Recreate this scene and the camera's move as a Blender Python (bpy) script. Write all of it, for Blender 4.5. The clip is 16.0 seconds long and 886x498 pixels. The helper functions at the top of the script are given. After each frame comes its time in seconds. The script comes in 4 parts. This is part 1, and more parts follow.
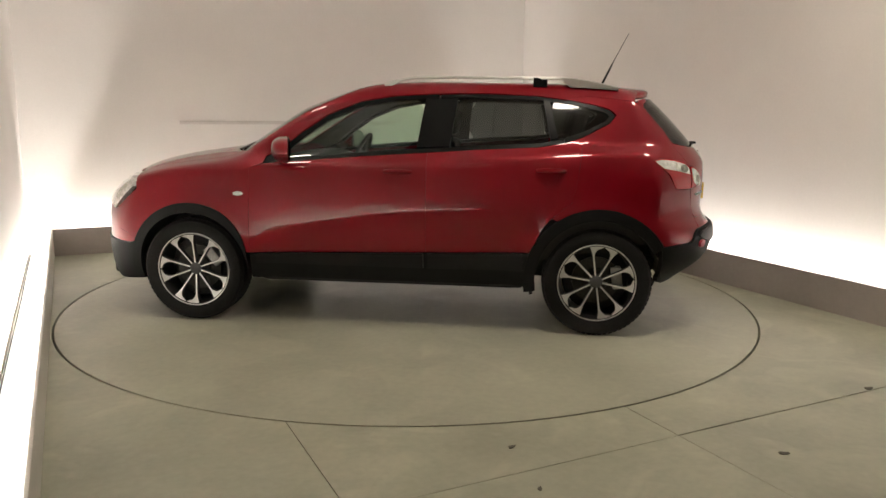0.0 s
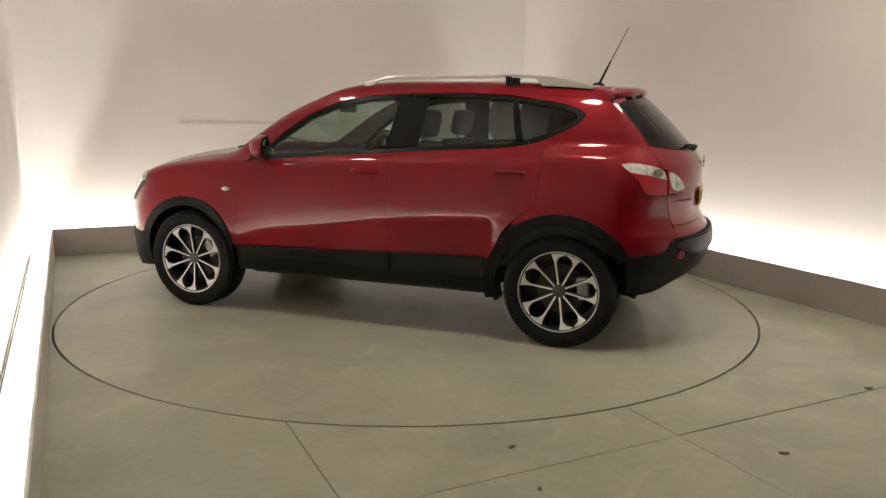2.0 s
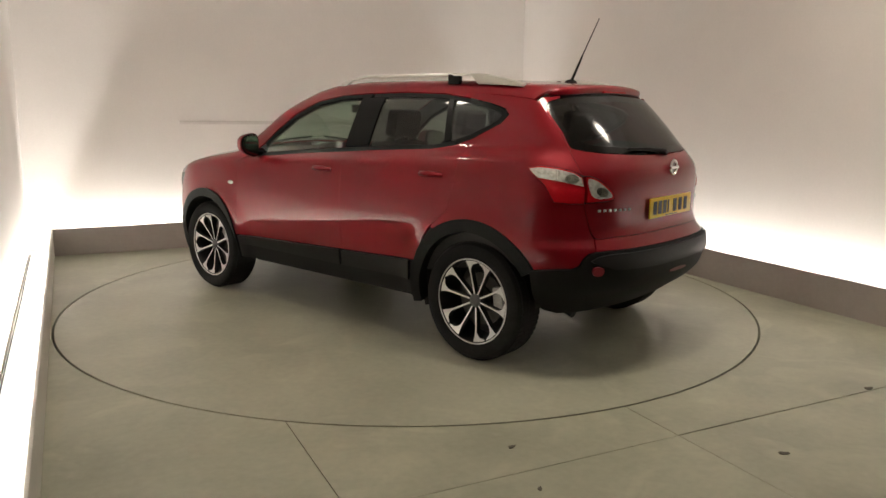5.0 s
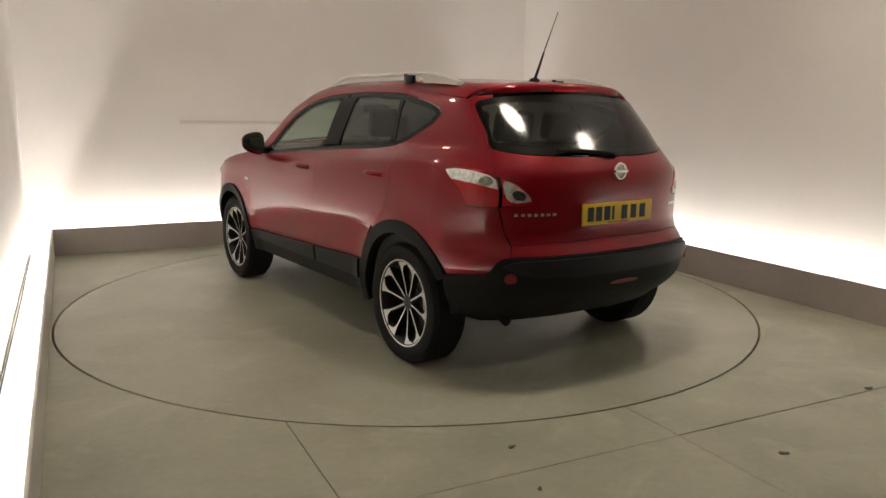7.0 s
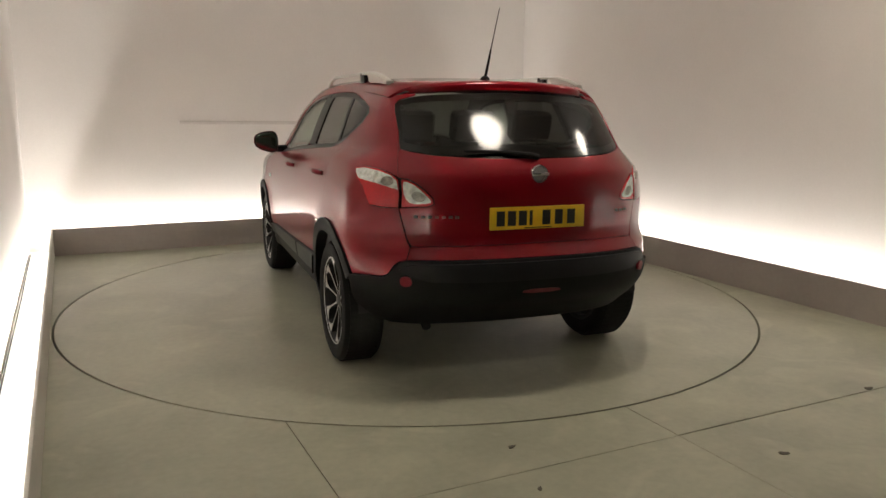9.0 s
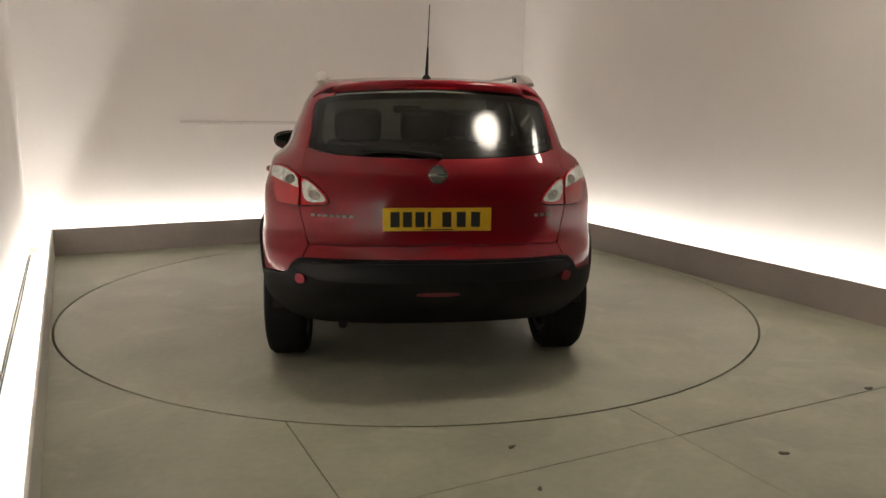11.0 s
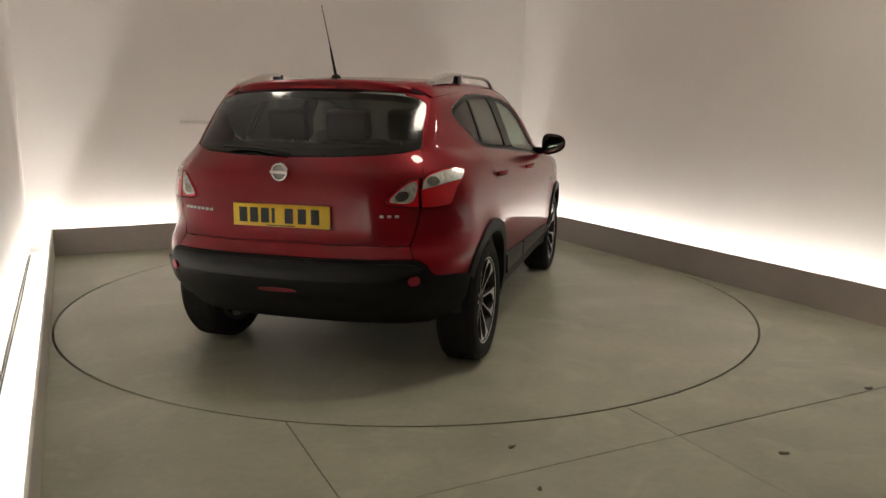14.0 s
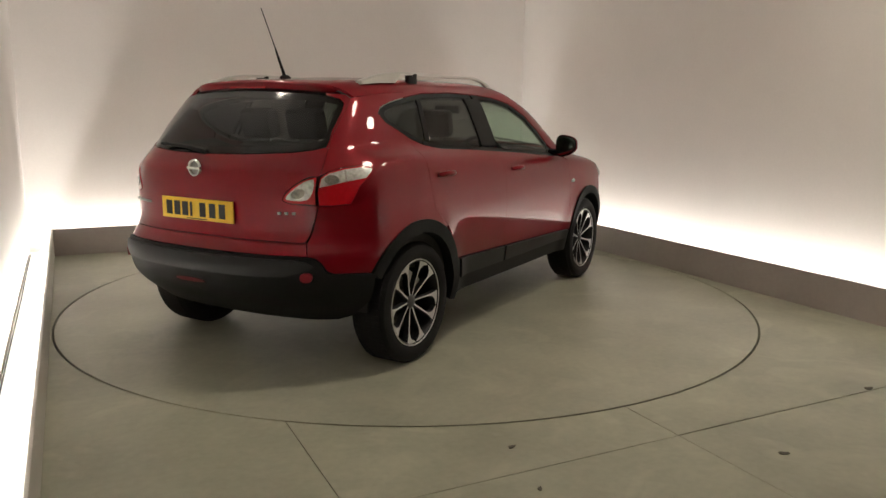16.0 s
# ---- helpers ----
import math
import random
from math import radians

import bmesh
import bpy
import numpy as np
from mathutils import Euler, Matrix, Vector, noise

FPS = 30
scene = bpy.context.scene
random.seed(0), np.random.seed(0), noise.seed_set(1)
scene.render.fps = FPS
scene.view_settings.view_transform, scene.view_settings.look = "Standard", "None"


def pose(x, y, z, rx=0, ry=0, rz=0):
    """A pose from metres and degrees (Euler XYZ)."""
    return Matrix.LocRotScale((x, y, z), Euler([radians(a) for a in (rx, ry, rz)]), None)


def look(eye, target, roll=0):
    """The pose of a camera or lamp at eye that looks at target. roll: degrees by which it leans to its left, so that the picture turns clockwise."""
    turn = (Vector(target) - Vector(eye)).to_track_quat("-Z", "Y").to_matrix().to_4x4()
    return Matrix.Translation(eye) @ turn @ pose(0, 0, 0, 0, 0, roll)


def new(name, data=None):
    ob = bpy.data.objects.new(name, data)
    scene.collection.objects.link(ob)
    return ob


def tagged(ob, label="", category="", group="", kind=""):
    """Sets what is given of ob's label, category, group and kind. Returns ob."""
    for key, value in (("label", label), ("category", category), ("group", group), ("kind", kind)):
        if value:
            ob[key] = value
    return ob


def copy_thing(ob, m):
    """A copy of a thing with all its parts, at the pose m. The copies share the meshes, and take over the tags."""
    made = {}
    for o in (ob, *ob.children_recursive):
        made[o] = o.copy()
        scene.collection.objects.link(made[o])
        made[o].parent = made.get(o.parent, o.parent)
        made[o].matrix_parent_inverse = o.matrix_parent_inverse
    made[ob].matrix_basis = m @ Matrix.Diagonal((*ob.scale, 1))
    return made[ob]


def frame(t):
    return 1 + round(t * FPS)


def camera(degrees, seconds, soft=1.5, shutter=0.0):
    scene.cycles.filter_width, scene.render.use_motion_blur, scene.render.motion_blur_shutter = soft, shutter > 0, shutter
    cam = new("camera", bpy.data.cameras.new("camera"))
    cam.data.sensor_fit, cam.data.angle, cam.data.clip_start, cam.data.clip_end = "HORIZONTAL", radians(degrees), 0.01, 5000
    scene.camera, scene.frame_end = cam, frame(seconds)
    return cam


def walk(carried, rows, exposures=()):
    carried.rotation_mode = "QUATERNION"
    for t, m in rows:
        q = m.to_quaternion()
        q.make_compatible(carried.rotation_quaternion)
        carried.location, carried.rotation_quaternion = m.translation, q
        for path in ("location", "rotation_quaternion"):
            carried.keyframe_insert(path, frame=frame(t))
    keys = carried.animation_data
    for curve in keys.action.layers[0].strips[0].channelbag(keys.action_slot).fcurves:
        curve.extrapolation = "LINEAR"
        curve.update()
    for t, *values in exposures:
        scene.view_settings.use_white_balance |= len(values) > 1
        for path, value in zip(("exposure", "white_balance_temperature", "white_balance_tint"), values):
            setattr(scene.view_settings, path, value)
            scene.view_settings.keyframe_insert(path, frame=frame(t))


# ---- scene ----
# The camera stands still on its stand at the open front of the turntable bay.
EYE = (0.0, -5.653, 1.395)
EXPOSURES = ((0, .08), (3.5, .06), (7, -.10), (9, -.2), (11.5, -.32), (14, -.45), (16, -.27))
cam = camera(60.7, 16.0, soft=1.5)
VIEW = look(EYE, (EYE[0] + .19979, EYE[1] + 4.91367, EYE[2] - .90331), .596)
walk(cam, [(0, VIEW), (16, VIEW)], EXPOSURES)

# ---- light: dim world, warm ceiling lamps and cool light strips behind the kerbs (built below) ----
world = bpy.data.worlds.new("world")
scene.world = world
world.use_nodes = True
world.node_tree.nodes["Background"].inputs[0].default_value = (.5, .45, .4, 1)
world.node_tree.nodes["Background"].inputs[1].default_value = .02
STRIP_GLOW, LAMP_GLOW = 60.0, 38.0


# ---- materials ----
def material(name, colour, rough=.5, metal=0.0, coat=0.0, grain=0.0, scale=40.0, blotch=0.0, blotch_scale=2.0,
             bump=0.0, rough_var=0.0, coat_rough=.03, specular=.5, scuff=0.0):
    """A painted, plastic or metal surface with fine grain, broad blotches and a little relief."""
    m = bpy.data.materials.new(name)
    m.use_nodes = True
    t = m.node_tree
    b = t.nodes["Principled BSDF"]
    b.inputs["Roughness"].default_value = rough
    b.inputs["Metallic"].default_value = metal
    b.inputs["Coat Weight"].default_value = coat
    b.inputs["Coat Roughness"].default_value = coat_rough
    b.inputs["Specular IOR Level"].default_value = specular
    b.inputs["Base Color"].default_value = (*colour, 1)
    if grain or blotch or bump or rough_var:
        place = t.nodes.new("ShaderNodeTexCoord")
        fine = t.nodes.new("ShaderNodeTexNoise")
        fine.inputs["Scale"].default_value, fine.inputs["Detail"].default_value = scale, 6
        broad = t.nodes.new("ShaderNodeTexNoise")
        broad.inputs["Scale"].default_value, broad.inputs["Detail"].default_value = blotch_scale, 5
        for n in (fine, broad):
            t.links.new(place.outputs["Object"], n.inputs["Vector"])
        value = None
        for n, amount in ((fine, grain), (broad, blotch)):
            r = t.nodes.new("ShaderNodeMapRange")
            r.inputs["From Min"].default_value, r.inputs["From Max"].default_value = .3, .7
            r.inputs["To Min"].default_value, r.inputs["To Max"].default_value = 1 - amount, 1 + amount
            t.links.new(n.outputs["Fac"], r.inputs["Value"])
            if value is None:
                value = r.outputs[0]
            else:
                mul = t.nodes.new("ShaderNodeMath")
                mul.operation = "MULTIPLY"
                t.links.new(value, mul.inputs[0])
                t.links.new(r.outputs[0], mul.inputs[1])
                value = mul.outputs[0]
        tint = t.nodes.new("ShaderNodeVectorMath")
        tint.operation = "SCALE"
        tint.inputs[0].default_value = colour
        t.links.new(value, tint.inputs["Scale"])
        shade = tint.outputs[0]
        if scuff:
            streak = t.nodes.new("ShaderNodeTexNoise")
            streak.inputs["Scale"].default_value, streak.inputs["Detail"].default_value, streak.inputs["Distortion"].default_value = 2.3, 9, 1.2
            t.links.new(place.outputs["Object"], streak.inputs["Vector"])
            r = t.nodes.new("ShaderNodeMapRange")
            r.inputs["From Min"].default_value, r.inputs["From Max"].default_value = .54, .74
            r.inputs["To Min"].default_value, r.inputs["To Max"].default_value = 0, scuff
            t.links.new(streak.outputs["Fac"], r.inputs["Value"])
            worn = t.nodes.new("ShaderNodeMixRGB")
            worn.inputs[2].default_value = (*[min(1, c * 1.75) for c in colour], 1)
            t.links.new(r.outputs[0], worn.inputs[0])
            t.links.new(shade, worn.inputs[1])
            shade = worn.outputs[0]
        t.links.new(shade, b.inputs["Base Color"])
        if rough_var:
            r = t.nodes.new("ShaderNodeMapRange")
            r.inputs["From Min"].default_value, r.inputs["From Max"].default_value = .3, .7
            r.inputs["To Min"].default_value, r.inputs["To Max"].default_value = rough - rough_var, rough + rough_var
            t.links.new(broad.outputs["Fac"], r.inputs["Value"])
            t.links.new(r.outputs[0], b.inputs["Roughness"])
        if bump:
            relief = t.nodes.new("ShaderNodeBump")
            relief.inputs["Strength"].default_value, relief.inputs["Distance"].default_value = bump, .002
            t.links.new(fine.outputs["Fac"], relief.inputs["Height"])
            t.links.new(relief.outputs[0], b.inputs["Normal"])
    return m


def glowing(name, colour, strength):
    m = bpy.data.materials.new(name)
    m.use_nodes = True
    b = m.node_tree.nodes["Principled BSDF"]
    b.inputs["Base Color"].default_value = (.8, .8, .8, 1)
    b.inputs["Emission Color"].default_value = (*colour, 1)
    b.inputs["Emission Strength"].default_value = strength
    return m


def thin_glass(name, tint, ior=1.5, rough=.035):
    """A thin pane: clear or tinted to look through, mirror-like by its gloss."""
    m = bpy.data.materials.new(name)
    m.use_nodes = True
    t = m.node_tree
    t.nodes.remove(t.nodes["Principled BSDF"])
    clear, gloss = t.nodes.new("ShaderNodeBsdfTransparent"), t.nodes.new("ShaderNodeBsdfGlossy")
    clear.inputs["Color"].default_value = (*tint, 1)
    gloss.inputs["Roughness"].default_value = rough
    f, mix = t.nodes.new("ShaderNodeLayerWeight"), t.nodes.new("ShaderNodeMixShader")
    f.inputs["Blend"].default_value = .5
    fifth, rise = t.nodes.new("ShaderNodeMath"), t.nodes.new("ShaderNodeMath")
    fifth.operation, rise.operation = "POWER", "MULTIPLY_ADD"
    base = 2 * ((ior - 1) / (ior + 1)) ** 2
    fifth.inputs[1].default_value = 5
    rise.inputs[1].default_value, rise.inputs[2].default_value = 1 - base, base
    t.links.new(f.outputs["Facing"], fifth.inputs[0])
    t.links.new(fifth.outputs[0], rise.inputs[0])
    t.links.new(rise.outputs[0], mix.inputs[0])
    t.links.new(clear.outputs[0], mix.inputs[1])
    t.links.new(gloss.outputs[0], mix.inputs[2])
    t.links.new(mix.outputs[0], t.nodes["Material Output"].inputs["Surface"])
    return m


WALL = material("wall_paint", (.83, .78, .74), .75, grain=.015, scale=60, blotch=.035, blotch_scale=.9, bump=.12)
BATTEN = material("batten_paint", (.66, .605, .565), .75, grain=.02, blotch=.05)
CEILING = material("ceiling_paint", (.84, .81, .77), .8, grain=.02, blotch=.04)
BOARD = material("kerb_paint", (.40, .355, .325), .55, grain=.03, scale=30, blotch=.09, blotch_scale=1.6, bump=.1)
# The west kerb's colour, set paler than the other two boards.
PALE_BOARD = material("west_kerb_pale", (.62, .60, .54), .55, grain=.03, scale=30, blotch=.08, blotch_scale=1.6, bump=.1)
PLATE = material("floor_paint", (.400, .400, .302), .40, grain=.05, scale=25, blotch=.15, blotch_scale=1.7, bump=.06, scuff=.30, specular=.32)
DISC = material("turntable_paint", (.410, .408, .312), .38, grain=.05, scale=25, blotch=.13, blotch_scale=1.4, bump=.06, scuff=.22, specular=.32)
FRONT_DARK = material("front_dark_grey", (.10, .10, .10), .7, grain=.05, blotch=.05)
PIT = material("pit_black", (.016, .013, .010), .9, grain=.2)
WHITE = material("trough_white", (.66, .66, .63), .7, grain=.02)
STRIP = glowing("strip_glow", (1.0, .98, .94), STRIP_GLOW)
LAMP = glowing("lamp_glow", (1.0, .885, .745), LAMP_GLOW)
FOOT_LINE = material("foot_line_black", (.006, .006, .006), .9, grain=.2, specular=.1)
HOUSING = material("lamp_housing", (.7, .7, .68), .5, grain=.02)

RED = material("red_paint", (.205, .0025, .009), .36, metal=.2, coat=.80, grain=.05, scale=900, blotch=.02, specular=.08, coat_rough=.02)
CLAD = material("black_cladding", (.006, .006, .006), .6, grain=.15, scale=300, bump=.15, specular=.2)
SILL_CLAD = material("sill_cladding", (.006, .006, .006), .5, grain=.15, scale=300, bump=.1, specular=.2)
DOOR_CLAD = material("door_cladding", (.008, .008, .008), .34, grain=.15, scale=300, bump=.08, specular=.24)
SHELF_CLAD = material("bumper_shelf_plastic", (.008, .008, .0085), .5, grain=.15, scale=300, bump=.12, specular=.28)
PILLAR = material("pillar_black", (.005, .005, .005), .35, grain=.1, scale=200, specular=.16)
GLOSS_BLACK = material("gloss_black", (.006, .006, .007), .08, specular=.3)
RUBBER = material("tyre_rubber", (.011, .0105, .010), .75, grain=.2, scale=120, blotch=.2, blotch_scale=8, bump=.3, specular=.25)
SILVER = material("machined_alloy", (.70, .70, .69), .33, metal=.7, grain=.06, scale=200)
HUBCAP = material("hub_grey", (.10, .10, .10), .4, metal=.6, grain=.1)
DARK_ALLOY = material("dark_alloy", (.012, .012, .013), .4, metal=.2, grain=.1)
BRAKE = material("brake_iron", (.06, .055, .05), .5, metal=.5, grain=.2)
CALIPER = material("caliper_alloy", (.42, .41, .39), .45, metal=.4, grain=.15, scale=120)
# Dark green in this colour stands in for the dim surroundings mirrored.
MIRROR = material("mirror_dim_green", (.26, .30, .26), .03, metal=1.0)
CHROME = material("chrome", (.8, .8, .8), .08, metal=1.0, grain=.02)
LETTER = material("dull_chrome", (.42, .41, .40), .38, metal=.9, grain=.1, scale=150)
RAIL = material("satin_rail", (.72, .70, .66), .3, metal=.85, grain=.04, scale=150)
LENS_RED = material("red_lens", (.46, .007, .014), .12, coat=1.0, grain=.08, scale=60)
FOG_RED = material("fog_lens", (.16, .004, .012), .3, coat=.5, grain=.1, scale=90)
REFLECTOR = material("red_reflector", (.24, .004, .016), .4, grain=.1, scale=90)
LENS_CLEAR = material("clear_lens", (.86, .85, .82), .16, metal=.55, coat=1.0, grain=.3, scale=45)
LENS_DARK = material("lamp_reflector", (.36, .36, .33), .18, metal=.85, grain=.3, scale=50)
YELLOW = material("plate_yellow", (.78, .50, .02), .4, grain=.03)
INK = material("plate_ink", (.01, .01, .01), .5, grain=.05)
TRIM = material("cabin_trim", (.015, .015, .014), .7, grain=.15, scale=120)
CLOTH = material("seat_cloth", (.013, .0125, .0125), .9, grain=.25, scale=250, bump=.3)
LINING = material("headliner", (.15, .14, .128), .9, grain=.05)
GLASS = thin_glass("window_glass", (.64, .78, .67))
WINDSCREEN = thin_glass("windscreen_glass", (.42, .48, .43))
PRIVACY = thin_glass("privacy_glass", (.22, .23, .22), 1.42)
QUARTER = thin_glass("quarter_glass", (.06, .062, .062), 1.42, .08)
REARGLASS = thin_glass("rear_glass", (.125, .125, .115), 1.40, .11)


# ---- mesh helpers ----
def mesh_object(name, verts, faces, mat, parent=None, label="", smooth=False, sharp=35):
    me = bpy.data.meshes.new(name)
    me.from_pydata([tuple(map(float, v)) for v in verts], [], [tuple(map(int, f)) for f in faces])
    me.materials.append(mat)
    if smooth:
        me.polygons.foreach_set("use_smooth", [True] * len(me.polygons))
        me.set_sharp_from_angle(angle=radians(sharp))
    ob = new(name, me)
    if parent:
        ob.parent = parent
    if label:
        ob["label"] = label
    return ob


def part(name, bm, mat, parent=None, label="", smooth=True, sharp=35):
    me = bpy.data.meshes.new(name)
    bmesh.ops.recalc_face_normals(bm, faces=bm.faces[:])
    bm.to_mesh(me)
    bm.free()
    me.materials.append(mat)
    if smooth:
        me.polygons.foreach_set("use_smooth", [True] * len(me.polygons))
        me.set_sharp_from_angle(angle=radians(sharp))
    ob = new(name, me)
    if parent:
        ob.parent = parent
    if label:
        ob["label"] = label
    return ob


def add_box(bm, x0, x1, y0, y1, z0, z1, m=None, bevel=0.0, segments=2):
    made = bmesh.ops.create_cube(bm, size=1)["verts"]
    for v in made:
        v.co = Vector(((x0 + x1) / 2 + v.co.x * (x1 - x0), (y0 + y1) / 2 + v.co.y * (y1 - y0), (z0 + z1) / 2 + v.co.z * (z1 - z0)))
    if bevel:
        edges = list({e for v in made for e in v.link_edges})
        out = bmesh.ops.bevel(bm, geom=edges, offset=bevel, segments=segments, affect="EDGES", profile=.6)
        made = list({v for f in out["faces"] for v in f.verts} | {v for v in made if v.is_valid})
    if m:
        bmesh.ops.transform(bm, matrix=m, verts=made)
    return made


def prism(bm, outline, z0, z1, m=None):
    """An upright slab over an outline."""
    low = [bm.verts.new((x, y, z0)) for x, y in outline]
    high = [bm.verts.new((x, y, z1)) for x, y in outline]
    bm.faces.new(high)
    bm.faces.new(low[::-1])
    for i in range(len(low)):
        j = (i + 1) % len(low)
        bm.faces.new((low[i], low[j], high[j], high[i]))
    if m:
        bmesh.ops.transform(bm, matrix=m, verts=low + high)


def lathe(bm, profile, segments, m=None):
    """A ring swept round the y axis from (radius, y) pairs."""
    rings = []
    for k in range(segments):
        a = 2 * math.pi * k / segments
        rings.append([bm.verts.new((r * math.cos(a), y, r * math.sin(a))) for r, y in profile])
    for k in range(segments):
        p, q = rings[k], rings[(k + 1) % segments]
        for i in range(len(profile) - 1):
            bm.faces.new((p[i], q[i], q[i + 1], p[i + 1]))
    if m:
        bmesh.ops.transform(bm, matrix=m, verts=[v for r in rings for v in r])


def tube(bm, points, radius, sides=8):
    """A round bar along a line of points; radius may be a list."""
    pts = [Vector(p) for p in points]
    radii = radius if isinstance(radius, (list, tuple)) else [radius] * len(pts)
    rings = []
    for i, p in enumerate(pts):
        way = (pts[min(i + 1, len(pts) - 1)] - pts[max(i - 1, 0)]).normalized()
        a = way.cross(Vector((0, 0, 1)) if abs(way.z) < .9 else Vector((1, 0, 0))).normalized()
        b = way.cross(a)
        rings.append([bm.verts.new(p + radii[i] * (a * math.cos(2 * math.pi * k / sides) + b * math.sin(2 * math.pi * k / sides))) for k in range(sides)])
    for p, q in zip(rings, rings[1:]):
        for k in range(sides):
            bm.faces.new((p[k], p[(k + 1) % sides], q[(k + 1) % sides], q[k]))
    bm.faces.new(rings[0])
    bm.faces.new(rings[-1][::-1])


# ---- the bay: a rectangle turned 24 degrees round the turntable's centre ----
BAY = pose(0, 0, 0, 0, 0, 24)
LEFT, RIGHT, BACK, FRONT = -2.476, 2.51, 2.74, -9.0   # kerb faces, and the closed front
WALL_L, WALL_R, WALL_B = -2.69, 2.80, 2.97
HIGH, KERB = 3.0, .255
STRIP_END = -4.6
R_DISC = 2.456


def slab(name, x0, x1, y0, y1, z0, z1, mat, bevel=0.0, kind="structure", label="", category=""):
    bm = bmesh.new()
    add_box(bm, x0, x1, y0, y1, z0, z1, BAY, bevel)
    return tagged(part(name, bm, mat), label, category, "", kind)


slab("wall_west", WALL_L - .15, WALL_L, FRONT, WALL_B + .15, -.35, HIGH, WALL, label="smooth off-white painted side wall lit from below")
slab("wall_east", WALL_R, WALL_R + .15, FRONT, WALL_B + .15, -.35, HIGH, WALL, label="smooth off-white painted side wall lit from below")
slab("wall_north", WALL_L - .006, WALL_R + .006, WALL_B, WALL_B + .15, -.35, HIGH, WALL, label="smooth off-white painted back wall lit from below")
# Unseen added wall, dark so that the car mirrors a dim front.
slab("wall_south", WALL_L - .15, WALL_R + .15, FRONT - .15, FRONT, -.35, HIGH, FRONT_DARK, label="plain dark unseen wall added to close the front of the bay")
slab("ceiling", WALL_L - .15, WALL_R + .15, FRONT - .15, WALL_B + .15, HIGH, HIGH + .1, CEILING, label="plain painted ceiling over the turntable bay")
slab("trim", -1.26, 1.1, WALL_B - .0015, WALL_B, 1.225, 1.262, BATTEN, .0005, label="thin pale horizontal batten on the back wall")
slab("kerb_west", LEFT - .016, LEFT, FRONT, BACK + .025, -.25, KERB, PALE_BOARD, .003, label="low upstand board coloured paler than the other kerbs, hiding the light strip")
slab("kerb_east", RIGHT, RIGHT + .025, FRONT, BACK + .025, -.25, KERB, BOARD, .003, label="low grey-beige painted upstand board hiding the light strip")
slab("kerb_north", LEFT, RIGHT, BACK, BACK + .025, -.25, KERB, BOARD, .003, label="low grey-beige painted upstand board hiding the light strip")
slab("ground", WALL_L, WALL_R, FRONT, WALL_B, -.35, -.25, PIT, label="dark sub-floor under the floor plates")


def light_strip(x0, x1, y0, y1, l0, l1, m0, m1):
    thing = tagged(new("light_strip"), "bright neutral-white light strip in the trough behind the kerb", "light strip", "light strips")
    bm = bmesh.new()
    add_box(bm, x0, x1, y0, y1, -.25, .045)
    thing.matrix_world = BAY
    part("tray", bm, WHITE, thing)
    bm = bmesh.new()
    add_box(bm, l0, l1, m0, m1, .045, .060)
    part("diffuser", bm, STRIP, thing)


light_strip(WALL_L + .012, LEFT - .02, FRONT + .1, BACK + .02, -2.587, -2.554, STRIP_END, BACK + .01)
light_strip(RIGHT + .03, WALL_R - .012, FRONT + .1, BACK + .02, 2.607, 2.631, STRIP_END, BACK + .01)
light_strip(LEFT, RIGHT, BACK + .03, WALL_B - .012, LEFT + .01, RIGHT - .01, 2.818, 2.854)


def trough_line():
    """An added thin black tube that draws the dark line along the west wall's foot."""
    bm = bmesh.new()
    tube(bm, [BAY @ Vector((-2.668 + .002 * math.sin(2.1 * y), y, .0492)) for y in np.linspace(-1.9, 2.60, 28)], .0042, 8)
    tagged(part("cable", bm, FOOT_LINE), "thin black line drawn along the wall foot in the light trough", "cable")


trough_line()


def arc(a0, a1, r, n):
    return [(r * math.cos(a0 + (a1 - a0) * i / n), r * math.sin(a0 + (a1 - a0) * i / n)) for i in range(n + 1)]


def floor_plates():
    floor = tagged(new("floor"), "worn grey-beige painted floor of large boards round the turntable", "", "", "structure")
    floor.matrix_world = BAY
    r, g = R_DISC + .014, .002
    cut, j0, j1 = -2.83, -1.50, .02
    a0 = math.atan2(-math.sqrt(r * r - j0 * j0), j0)
    a1 = math.atan2(-math.sqrt(r * r - j1 * j1), j1)
    inner = arc(a1 + .001, a0 - .001 + 2 * math.pi, r, 200)
    shapes = [inner + [(j0 - g, cut + g), (LEFT, cut + g), (LEFT, BACK), (RIGHT, BACK), (RIGHT, cut + .007), (j1 + g, cut + .007)],
              arc(a0 + .001, a1 - .001, r, 60) + [(j1 - g, cut + g), (j0 + g, cut + g)]]
    for x0, x1 in ((LEFT, j0 - g), (j0 + g, j1 - g), (j1 + g, RIGHT)):
        shapes.append([(x0, FRONT), (x1, FRONT), (x1, cut - g), (x0, cut - g)])
    for s in shapes:
        bm = bmesh.new()
        prism(bm, s, -.25, 0)
        part("floor_plate", bm, PLATE, floor, smooth=False)


floor_plates()


def turntable():
    disc = tagged(new("turntable"), "round grey-beige painted car turntable flush with the floor", "turntable")
    bm = bmesh.new()
    prism(bm, arc(0, 2 * math.pi * 199 / 200, R_DISC, 199), -.25, 0)
    part("deck", bm, DISC, disc, smooth=False)
    return disc


TURNTABLE = turntable()


